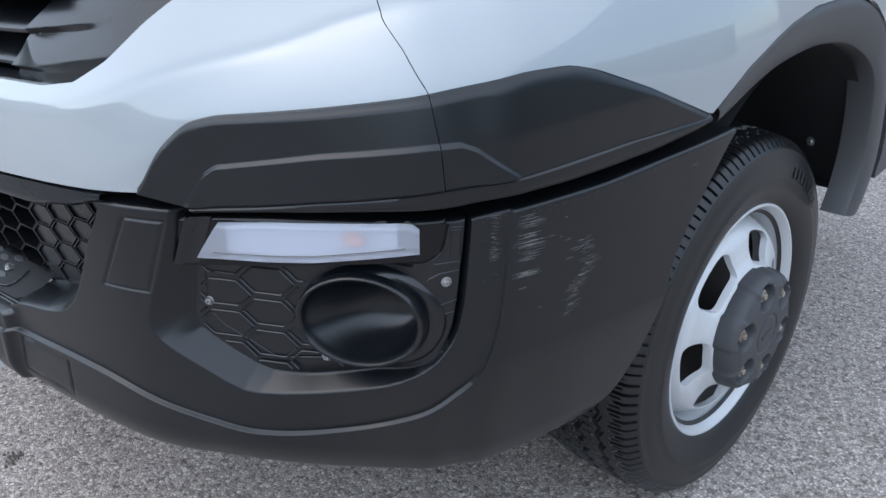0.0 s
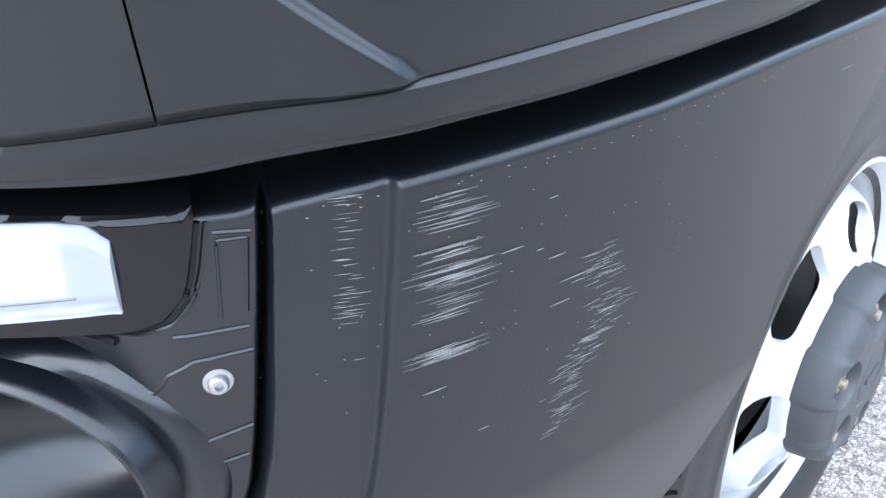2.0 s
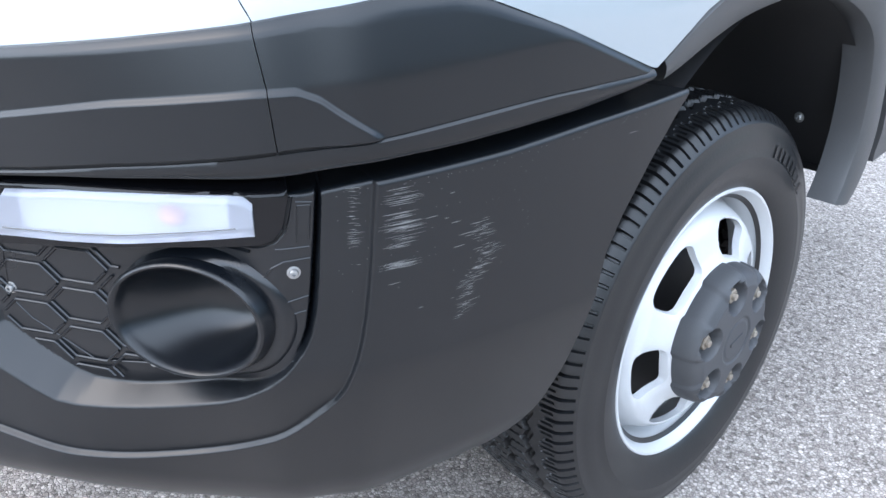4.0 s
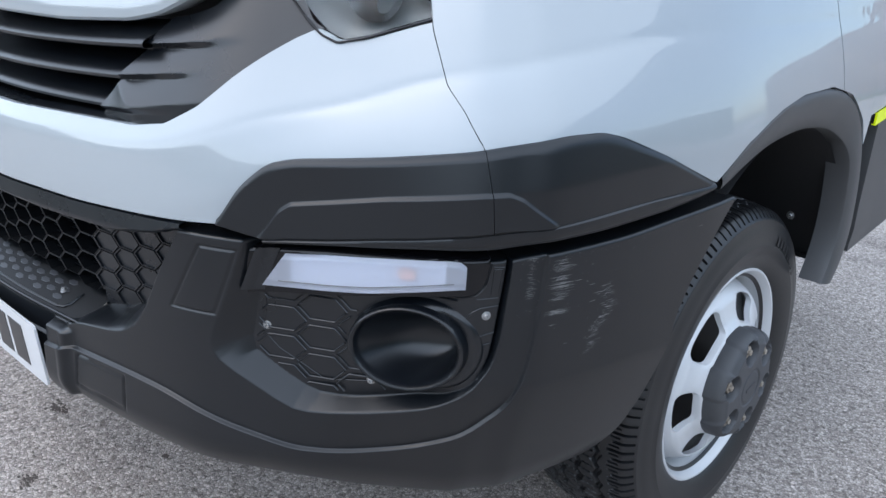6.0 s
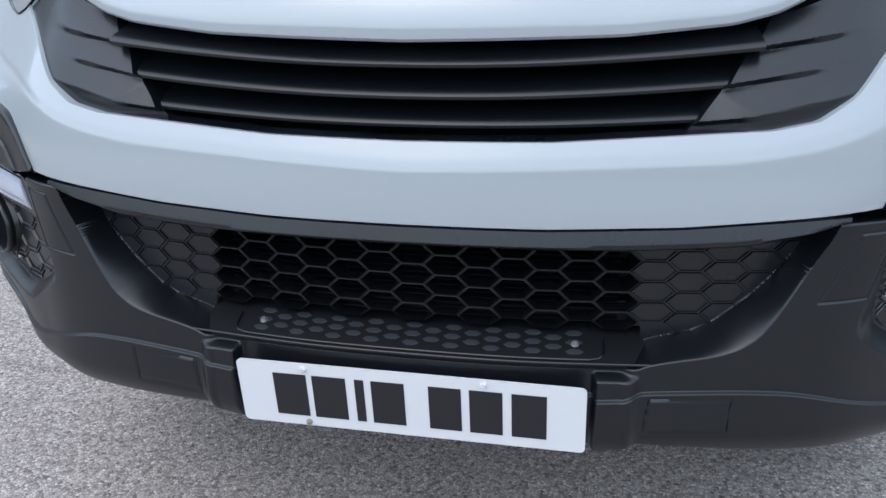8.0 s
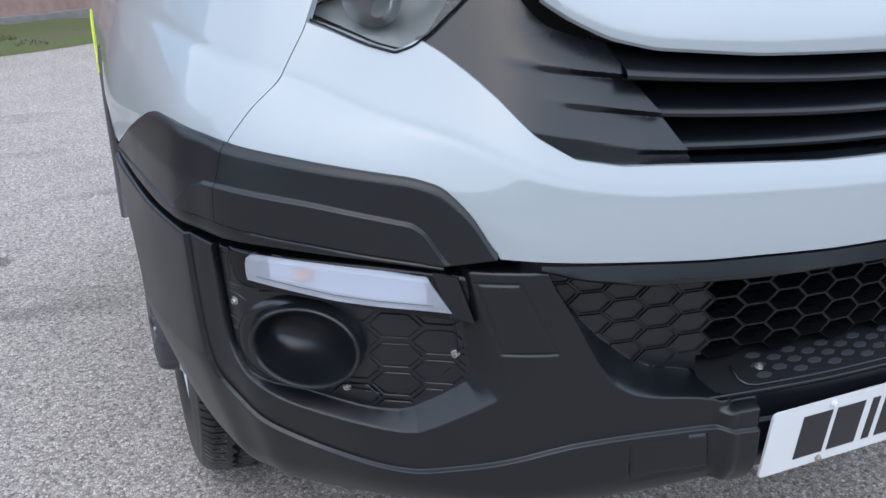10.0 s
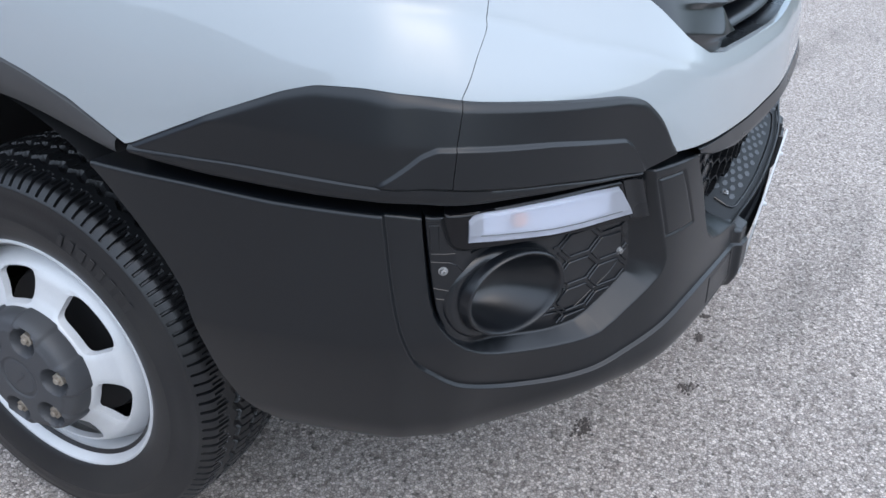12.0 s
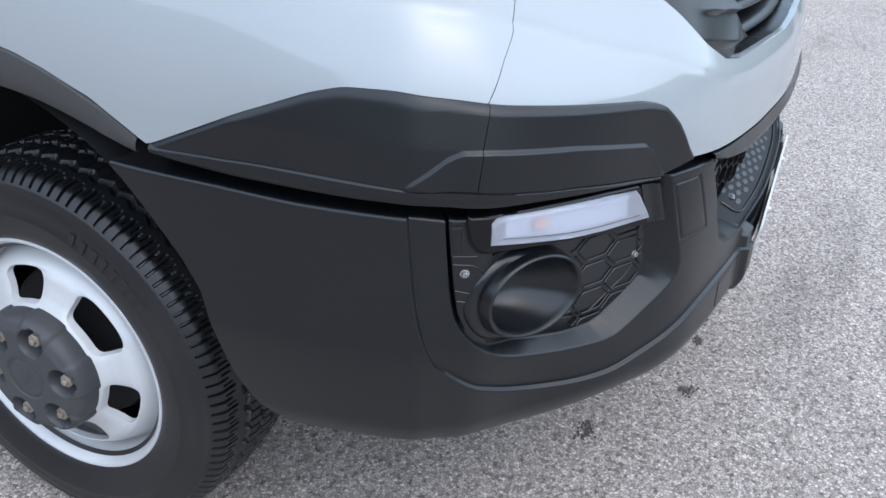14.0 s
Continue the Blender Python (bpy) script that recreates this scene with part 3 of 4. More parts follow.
for side in (1, -1):
    cells = []
    for i in range(6, 13):
        for j in range(-5, 3):
            cx, cz = i * .05, .640 + j * .031 + (.0155 if i % 2 else 0)
            dd, ok = away(np.array([cx]), np.array([cz]), MOUTH_IN)
            if .33 < cx and (ok[0] or dd[0] < .006) and cz < LEDGE(cx) + .006 and cz > .565:
                cells.append((cx, cz))
    holder = [o for o in van.children if o.name.startswith("grille_cheek") and (o.data.vertices[0].co.x > 0) == (side > 0)][0]
    for cx, cz in cells:
        bm = bmesh.new()
        o, m1, m2, i1 = (hexagon(cx, cz, .0335, .0155, k) for k in (.97, .93, .86, .82))
        ring = [[at(side * x, z, -.0585 + h) for x, z in q] for q, h in ((o, -.001), (m1, .004), (m2, .004), (i1, -.001))]
        vs = [[bm.verts.new(v) for v in r] for r in ring]
        for r0, r1 in zip(vs, vs[1:]):
            for q in range(6):
                bm.faces.new([r0[q], r0[(q + 1) % 6], r1[(q + 1) % 6], r1[q]])
        part("honeycomb_cell", bm, DARKPL, holder, smooth=False)


# ---- perforated tray above the plate ----
def tray(x, v, lift=0.0):
    """v runs from the front edge (0) to the back (1)."""
    return at(x, .531 + .036 * v + lift, -.010 - .075 * v)


cells = []
for i in range(-8, 9):
    for j in range(3):
        v = .28 + j * .20 + (.10 if i % 2 else 0)
        if v < .74:
            cells.append((i * .0302, v))
tray_ob = part("tray", grid_mesh([[tray(q, v) for v in (-.06, 0, .3, .6, .9, 1.0)] + [tray(q, 1.0, .012), tray(q, 1.02, .03)] for q in np.linspace(-.34, .34, 70)]), MATTE, van, "black plastic tray over the number plate")
for cx, v in cells:
    bm = bmesh.new()
    rings = [[bm.verts.new(tray(x, w, h)) for x, w in hexagon(cx, v, .0118, .050, k)] for k, h in ((1.12, -.001), (1.08, .0006), (1.0, .0008), (.92, .0008), (.5, .0008))]
    for r0, r1 in zip(rings, rings[1:]):
        for q in range(6):
            bm.faces.new([r0[q], r0[(q + 1) % 6], r1[(q + 1) % 6], r1[q]])
    bm.faces.new(rings[-1])
    part("honeycomb_pad", bm, PAD, tray_ob)
bm = bmesh.new()
path = [tray(s, .1, .0012) for s in np.linspace(-.262, .262, 60)]
path = [tray(-.285, .55, .0012), tray(-.283, .25, .0012), tray(-.276, .14, .0012)] + path + [tray(.276, .14, .0012), tray(.283, .25, .0012), tray(.285, .55, .0012)]


def cord(bm, path, r, n=6):
    """A round bead along a run of places."""
    rings = []
    for i, p in enumerate(path):
        d = (path[min(i + 1, len(path) - 1)] - path[max(i - 1, 0)]).normalized()
        u = d.cross(Vector((0.2, 0.3, 1))).normalized()
        w = d.cross(u)
        rings.append([bm.verts.new(p + r * (math.cos(a) * u + math.sin(a) * w)) for a in [2 * math.pi * k / n for k in range(n)]])
    for a, b in zip(rings, rings[1:]):
        for k in range(n):
            bm.faces.new([a[k], a[(k + 1) % n], b[(k + 1) % n], b[k]])
    bm.faces.new(rings[0])
    bm.faces.new(rings[-1])
    return bm


part("tray_edge", cord(bm, path, .0018), DARKPL, van)


def screw(place, out, r=.0055, parent=van, mat=SCREW, label="small zinc screw"):
    bm = bmesh.new()
    rot = Vector((0, 0, 1)).rotation_difference(out.normalized()).to_matrix().to_4x4()
    m4 = Matrix.Translation(place) @ rot
    prof = [(r * 1.5, 0), (r * 1.45, .0012), (r * 1.05, .0016), (r, .004), (r * .8, .0052), (r * .42, .0054), (r * .36, .0032), (0.0001, .003)]
    rings = [[bm.verts.new(m4 @ Vector((q * math.cos(a), q * math.sin(a), h))) for a in [2 * math.pi * k / 18 for k in range(18)]] for q, h in prof]
    for a, b in zip(rings, rings[1:]):
        for k in range(18):
            bm.faces.new([a[k], a[(k + 1) % 18], b[(k + 1) % 18], b[k]])
    return part("screw", bm, mat, parent, label)


for sg in (1, -1):
    screw(tray(sg * .243, .44, .0005), Vector((0, -.4, 1)), .004)

# ---- number plate: a white plate with plain bars for its characters ----
plate = part("number_plate", bmesh.new(), PLATE, van, "white number plate with a black line of plain bars")
bm = bmesh.new()
corner = []
for cx, cz, a0 in ((.252, .503, 0), (-.252, .503, 90), (-.252, .408, 180), (.252, .408, 270)):
    corner += [(cx + .008 * math.cos(radians(a0 + 15 * k)), cz + .008 * math.sin(radians(a0 + 15 * k))) for k in range(7)]
f = bm.faces.new([bm.verts.new((x, -.002 - (z - .455) * .12, z)) for x, z in corner])
ext = bmesh.ops.extrude_face_region(bm, geom=[f])
bmesh.ops.translate(bm, verts=[v for v in ext["geom"] if isinstance(v, bmesh.types.BMVert)], vec=(0, .004, 0))
bmesh.ops.recalc_face_normals(bm, faces=bm.faces[:])
bm.to_mesh(plate.data)
bm.free()
for x0, wdt in ((-.204, .052), (-.143, .052), (-.077, .014), (-.052, .050), (.034, .048), (.094, .048), (.155, .050)):
    bm = bmesh.new()
    bmesh.ops.create_cube(bm, size=1, matrix=Matrix.Translation((x0 + wdt / 2, -.0022, .455)) @ pose(0, 0, 0, 6.84) @ Matrix.Diagonal((wdt, .0012, .075, 1)))
    part("bar", bm, INK, plate, "plain black bar", smooth=False)
for x, z in ((-.155, .503), (.115, .504)):
    screw(Vector((x, -.0025 - (z - .455) * .12, z)), Vector((0, -1, 0)), .004, plate, PLATE, "white plastic screw cap")
screw(Vector((-.155, .003, .407)), Vector((0, -1, 0)), .0035, plate, BOLT, "small rusty screw")

# ---- daytime running lights, fog lights ----
DRL_LOW = line([(.672, .668), (.70, .672), (.78, .680), (.86, .690), (.94, .6975), (.962, .6995), (.976, .704), (.985, .713), (.989, .725), (.993, .747)], .003)
DRL_TOP = line([(.672, .731), (.70, .7345), (.78, .742), (.876, .747), (.967, .7495), (.993, .7505)], .004)
LENS_LOW = line([(.69, .681), (.78, .6860), (.84, .6915), (.956, .7085)], .004)
LENS_TOP = line([(.69, .727), (.725, .729), (.78, .735), (.850, .7400), (.940, .7450), (.953, .7445), (.9605, .738)], .003)


def bezel_off(s):
    return -.027 + .0185 * float(step((s - .90) / .085)) - .0055 * float(step((s - .70) / .25))



def lens_area(s, z):
    """One inside the lens's outline, nought outside."""
    return float(step((z - LENS_LOW(s) - .001) / .003) * step((LENS_TOP(s) - .001 - z) / .003) * step((s - .722) / .004) * step((.957 - s) / .004))


for side in (1, -1):
    light = new("running_light")
    light.parent = van
    tagged(light, "unlit daytime running light in a gloss black housing")
    part("housing", panel(.672, .993, DRL_LOW, DRL_TOP, lambda s, z: -.011 - .004 * step((z - DRL_TOP(s) + .006) / .006) - .020 * lens_area(s, z), ds=.003, rows=28, side=side, hem=.05), GLOSS, light, "gloss black light housing")
    shelf = grid_mesh([[at(side * s, DRL_TOP(s) - .001, -.012), at(side * s, DRL_TOP(s) + .005, -.03), at(side * s, DRL_TOP(s) + .008, -.07)] for s in np.linspace(.672, .993, 60)])
    part("housing_top", shelf, GLOSS, light)
    part("lens", panel(.702, .9605, LENS_LOW, LENS_TOP, lambda s, z: -.0095 + .002 * step((z - LENS_LOW(s)) / .010) - .003 * step((z - LENS_TOP(s) + .008) / .008),
                       lambda s, z: s if s > .79 else .79 - (.79 - s) * (.79 - .694 - .031 * (z - .683) / .047) / .088, .004, 18, side, .006), CLEAR, light, "frosted white light lens")
    light.children[-1].visible_shadow = False
    part("reflector", panel(.726, .953, lambda q: LENS_LOW(q) + .0035, lambda q: LENS_TOP(q) - .0035, lambda q, z: -.0260, ds=.006, rows=8, side=side, hem=.003), WHITEPL, light, "pale reflector behind the lens")
    bm = bmesh.new()
    bmesh.ops.create_uvsphere(bm, u_segments=20, v_segments=12, radius=.011, matrix=Matrix.Translation(at(side * .884, .7195, -.0205)) @ Matrix.Diagonal((1.3, 1.0, .8, 1)))
    part("bulb", bm, AMBER, light, "amber indicator bulb behind the lens")
    part("lens_frame", panel(.672, .702, lambda s: DRL_LOW(max(s, .672)) + .004, lambda s: DRL_TOP(max(s, .672)) - .001, lambda s, z: -.006 - .004 * step((s - .675) / .015), lambda s, z: s + .018 * (z - .677) / .05 - .006, .003, 8, side, .01), DARKPL, light, "dark slanted end piece")
    bm = bmesh.new()
    part("lens_groove", cord(bm, [at(side * s, LENS_LOW(s) + .0085 + .003 * (s - .7), -.0077) for s in np.linspace(.715, .945, 40)], .0006, 5), HOUSING, light, "thin grey groove in the lens")
    fog = new("fog_light")
    fog.parent = van
    tagged(fog, "empty black fog light funnel with a raised oval rim")
    bm = bmesh.new()
    inner, outer = Vector((side * .7715, .1845, .6190)), Vector((side * .9000, .2695, .6190))
    centre, along = (inner + outer) / 2, (outer - inner).normalized()
    out = along.cross(Vector((0, 0, 1))) * side
    back = Vector((-side * .12, .99, -.06)).normalized()
    turns = [2 * math.pi * q / 72 for q in range(72)]
    rings = []
    for k, o in ((1.0, -.014), (1.005, -.008), (.998, -.0028), (.980, .0006), (.955, .0018), (.925, .0012), (.895, -.0014), (.872, -.0062), (.850, -.012), (.805, -.022), (.735, -.034), (.65, -.046), (.55, -.056), (.43, -.064), (.28, -.069), (.12, -.071), (.01, -.0715)):
        way = out * o if o > -.007 else -out * .0062 + back * (-.0062 - o)
        rings.append([bm.verts.new(centre + along * ((outer - inner).length / 2 * k * math.cos(a)) + Vector((0, 0, .0595 * k * math.sin(a))) + way) for a in turns])
    skirt = []
    for k in (1.0, .75, .5, .28):
        ring = []
        for q, a in enumerate(turns):
            foot_s = .9015 + (.0930 if math.cos(a) < 0 else .0965) * math.cos(a)
            foot = at(side * foot_s, .6200 + .0665 * math.sin(a), bezel_off(foot_s) - .003)
            v = rings[0][q].co.lerp(foot, k)
            bulge = .006 * math.sin(math.pi * (1 - k)) * max(0.0, math.cos(a))
            ring.append(bm.verts.new(v + (at(side * foot_s, v.z, bulge) - at(side * foot_s, v.z, 0))))
        skirt.append(ring)
    rings = skirt + rings
    for a, b in zip(rings, rings[1:]):
        for q in range(72):
            bm.faces.new([a[q], a[(q + 1) % 72], b[(q + 1) % 72], b[q]])
    part("funnel", bm, DARKPL, fog)
    holder = [o for o in van.children if o.name.startswith("fog_light_bezel") and (o.data.vertices[0].co.x > 0) == (side > 0)][0]
    for i in range(7):
        for j in range(7):
            cx, cz = .712 + (i - 1) * .0565, .5452 + (j - 1) * .0425 + (0 if i % 2 else .02125)
            ring2 = hexagon(cx, cz, .0345, .0165, 1)
            ring2 = ring2 + ring2[:1]
            bm, run, made = bmesh.new(), [], False
            for (x0, z0), (x1, z1) in zip(ring2, ring2[1:]):
                for k in range(8):
                    x, z = x0 + (x1 - x0) * k / 8, z0 + (z1 - z0) * k / 8
                    good = x < .955 and z < DRL_LOW(x) - .005 and ((x - .9000) / .0975) ** 2 + ((z - .6215) / .0645) ** 2 > 1.02
                    if good:
                        dd, ok = away(np.array([x]), np.array([z]), POCKET_IN)
                        good = ok[0] and dd[0] > .004
                    if good:
                        run.append(at(side * x, z, bezel_off(x) + .0009))
                    else:
                        if len(run) > 3:
                            cord(bm, run, .0015, 6)
                            made = True
                        run = []
            if len(run) > 3:
                cord(bm, run, .0015, 6)
                made = True
            if made:
                part("honeycomb_rib", bm, DARKPL, holder)
            else:
                bm.free()
    for s, z in ((.692, .616), (.839, .557), (.994, .671)):
        n3 = at(side * s, z, 0) - at(side * s, z, -.01)
        screw(at(side * s, z, bezel_off(s) - .001), n3, .0042)

    # black bead for the gap's shade and a raised edge round the light's housing
    border = [(q, DRL_LOW(q)) for q in np.r_[np.linspace(.70, .95, 50), np.linspace(.952, .9925, 40)]]
    for gap, lift, r, mat, name in ((.0012, .0012, .0017, MATTE, "groove"), (.0048, .0003, .0010, DARKPL, "rib")):
        run = []
        for k, (q, z) in enumerate(border):
            (q0, z0), (q1, z1) = border[max(k - 1, 0)], border[min(k + 1, len(border) - 1)]
            d = math.hypot(q1 - q0, z1 - z0)
            u, v = q + gap * (z1 - z0) / d, z - gap * (q1 - q0) / d
            run.append(at(side * u, v, bezel_off(u) + lift))
        bm = bmesh.new()
        part(name, cord(bm, run, r, 6), mat, holder)
    # the inset field beside the light
    bm = bmesh.new()
    part("rib", cord(bm, [at(side * u, v, bezel_off(u) + .0002) for u, v in [(.9985 + .0001 * k, .700 + .0021 * k) for k in range(16)] + [(1.0002 + .0008 * k, .7335) for k in range(14)] + [(1.0112 - .0002 * k, .7330 - .0024 * k) for k in range(14)]], .0007, 5), DARKPL, holder)

    # ribs, an edge line
    for pts in ([(.692, .6665), (.74, .671), (.80, .678), (.86, .685), (.93, .692)], [(.692, .664), (.6885, .607)], [(.694, .600), (.708, .585), (.772, .549), (.852, .557)], [(.955, .668), (.965, .6665), (.973, .676), (.985, .682), (1.009, .684)], [(.963, .657), (.985, .642), (1.006, .647)], [(.978, .694), (1.0085, .695)], [(.985, .634), (.992, .630), (1.003, .632)], [(.999, .737), (1.0125, .736)]):
        bm = bmesh.new()
        run = []
        for (x0, z0), (x1, z1) in zip(pts, pts[1:]):
            run += [at(side * (x0 + (x1 - x0) * k / 4), z0 + (z1 - z0) * k / 4, bezel_off(x0 + (x1 - x0) * k / 4)) for k in range(4)]
        run.append(at(side * pts[-1][0], pts[-1][1], bezel_off(pts[-1][0])))
        part("rib", cord(bm, run, .0010, 6), DARKPL, holder)

# ---- scuffs on the corner of the bumper: short pale strokes in three patches ----
random.seed(12)
bm = bmesh.new()


bead = bmesh.new()
cord(bead, [at(math.copysign(abs(q), q), float(np.interp(abs(q), MOUTH_OUT[:, 0], MOUTH_OUT[:, 1])), -.0035) for q in np.linspace(-.47, .47, 200)], .0022, 8)
part("edge_bead", bead, PLASTIC, van, "rounded plastic edge above the number plate")


def stroke(s, z, length, width, slope=0.0):
    n = max(2, int(length / .004))
    rows = []
    for k in range(n + 1):
        u = k / n
        w = .75 * width * (.25 + .75 * math.sin(math.pi * min(max(u, .04), .96)))
        x, y = s + length * u, z + slope * length * u
        f = float(bumper_off(np.array([[x]]), np.array([[y]]))[0, 0]) + .0005
        rows.append([bm.verts.new(at(x, y - w / 2, f)), bm.verts.new(at(x, y + w / 2, f))])
    for a, b in zip(rows, rows[1:]):
        bm.faces.new([a[0], b[0], b[1], a[1]])


for k in range(44):
    stroke(random.uniform(1.039, 1.047), random.choice((.745, .735, .72, .712, .708, .70, .675)) + random.uniform(-.006, .006), random.uniform(.004, .010), random.uniform(.0002, .0005))
for k in range(110):
    z = random.choice((.745, .74, .735, .722, .716, .712, .708, .70, .694, .676, .674)) + random.uniform(-.003, .003)
    stroke(1.070 + random.uniform(0, .018), z, random.uniform(.006, .026), random.uniform(.0002, .0006), random.uniform(-.02, .04))
for z in (.677, .6745, .672, .714, .711):
    stroke(1.066, z, .042, .0005, .01)
for k in range(150):
    u = random.random()
    s, z = 1.150 + .022 * (1 - u) * random.random() + .018 * math.exp(-((u - .35) / .2) ** 2) + random.gauss(0, .004), .700 - .095 * u + random.gauss(0, .004)
    stroke(s, z, random.uniform(.003, .014), random.uniform(.0002, .0006), random.uniform(-.05, .12))
for s, z, l in ((1.131, .710, .004), (1.136, .733, .005), (1.138, .704, .010), (1.141, .679, .012), (1.112, .714, .012), (1.355, .749, .014), (1.104, .626, .006), (1.075, .657, .012), (1.146, .690, .020)):
    stroke(s, z, l, .0009, .04)
for k in range(60):
    stroke(random.uniform(1.03, 1.25), random.uniform(.64, .75), .0008, .0007)
for k in range(45):
    q = random.uniform(1.03, 1.40)
    stroke(q, LIP(q) - random.uniform(.0005, .006), random.uniform(.0006, .0016), .0007)
scuff = [o for o in van.children if o.name.startswith("bumper") and o.name[6:7] in ("", ".") and o.data.vertices[0].co.x >= 0][0]
tagged(part("scuffing", bm, SCUFF, scuff, "pale scratches scraped into the black plastic", smooth=False), kind="stuff")

# ---- upper grille ----
BONNET = line([(0, .969), (.29, .975), (.43, .987), (.487, 1.000), (.535, 1.021), (.575, 1.043), (.62, 1.07)], .02)


def slat(z0, z1, s1, name):
    table = []
    for i in range(-60, 61):
        s = s1 * i / 60
        z = z0 + (z1 - z0) * (abs(s) / s1) ** 2
        table.append([at(s, z + dz, o) for dz, o in ((.030, -.125), (.020, -.090), (.010, -.064), (.006, -.055), (.002, -.0525), (-.002, -.0535), (-.004, -.058), (-.002, -.075), (.004, -.10))])
    return part(name, grid_mesh(table), PLASTIC, van, "curved black plastic grille slat")


for z0, z1, s1 in ((.938, .960, .47), (.896, .915, .45), (.858, .871, .43)):
    slat(z0, z1, s1, "grille_slat")
FINS = [line([(.38, .956), (.46, .961), (.66, .985), (.8, 1.0)]), line([(.36, .911), (.43, .918), (.62, .944), (.8, .97)]), line([(.34, .868), (.40, .871), (.56, .890), (.8, .92)])]
TIPS = (.655, .60, .55)


def cheek_off(s, z):
    base = -.036 - .10 * max(0, z - .86) - .015 * step((.47 - s) / .08)
    base = min(base, white_off(s, z) - .007)
    f = base
    for fin, tip in zip(FINS, TIPS):
        d = z - fin(s)
        amp = .016 * step((tip - s) / .20)
        if -.008 < d <= 0:
            f += amp * (1 + d / .008)
        elif 0 < d < .036:
            f += amp * (1 - d / .036) ** 1.2
    return f


CHEEK_TOP = line([(.36, .992), (.43, 1.000), (.487, 1.016), (.535, 1.050), (.57, 1.10), (.60, 1.14), (.64, 1.102), (.67, 1.067), (.70, 1.034), (.725, 1.008), (.745, 1.004)], .01)
for side in (1, -1):
    table = []
    for i in range(71):
        u = i / 70
        row = []
        for j in range(141):
            v = j / 140
            s = .40 + (.742 - .40) * u
            lo, hi = max(WHITE_TOP(s) - .004, .855), CHEEK_TOP(s)
            hi = max(hi, lo + .001)
            z = lo + (hi - lo) * v
            # the inner end runs slanted, so that each opening starts further out towards the top
            shift = (1 - u) * (-.015 + .79 * (z - .865))
            row.append(at(side * (s + shift), z, cheek_off(s + shift, z)))
        table.append(row)
    table.insert(0, [Vector(p) + Vector((-side * .01, .05, 0)) for p in table[0]])
    part("grille_cheek", grid_mesh(table), DARKPL, van, "black plastic grille end with three fading fins")
# lower edge of the upper grille, with short slots
part("grille_sill", grid_mesh([[at(s, WHITE_TOP(abs(s)) - .0005, -.027), at(s, WHITE_TOP(abs(s)) - .001, -.044), at(s, WHITE_TOP(abs(s)) + .002, -.056), at(s, WHITE_TOP(abs(s)) - .004, -.075), at(s, WHITE_TOP(abs(s)) - .012, -.19)] for s in np.linspace(-.45, .45, 100)]), DARKPL, van)

# ---- bonnet ----
table = []
for i in range(-116, 117):
    s = i * .005
    a = abs(s)
    lo = BONNET(a)
    back = .05 + .03 * (a / .58) ** 2
    prof = [(.004, -.05), (-.001, -.014), (0, -.004), (.004, 0), (.014, .001), (.03, -.002), (.055, -.014), (.09, -.042), (.13, -.09), (.18, -.19), (.24, -.38), (.30, -.66)]
    table.append([at(s, lo + dz * (1 - .35 * (a / .58) ** 2 * (dz > .02)), -back + .004 + o) for dz, o in prof])
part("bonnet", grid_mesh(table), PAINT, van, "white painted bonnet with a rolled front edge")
for side, edge in ((-1, table[0]), (1, table[-1])):
    rows = []
    for u in np.linspace(0, 1, 24):
        k = u * (len(edge) - 4) + 3
        a = edge[int(k)].lerp(edge[min(int(k) + 1, len(edge) - 1)], k - int(k))
        s = .62 + .80 * u
        b = at_even(side * s, 1.172, white_off(s, 1.16) - .004)
        rows.append([a.lerp(b, v) + Vector((0, 0, .02 * math.sin(math.pi * v))) for v in np.linspace(0, 1, 9)])
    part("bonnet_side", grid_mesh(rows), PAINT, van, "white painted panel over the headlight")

# plain dark shapes in place of the lettering on the bonnet's nose
for k in range(5):
    bm = bmesh.new()
    x = -.224 + .112 * k
    rows = [[at(x + u, BONNET(abs(x)) + dz, -.046 - .03 * ((x + u) / .58) ** 2 + o) for u, o in ((-.030, -.002), (-.029, .0040), (.029, .0040), (.030, -.002))] for dz, o2 in ((.080, 0), (.086, 0), (.106, 0), (.122, 0))]
    for (dz, back), row in zip(((.080, -.032), (.086, -.038), (.106, -.058), (.122, -.080)), rows):
        for i, v in enumerate(row):
            row[i] = v + Vector((0, -back, 0))
    part("badge", grid_mesh(rows), GLOSS, van, "plain dark badge shape")

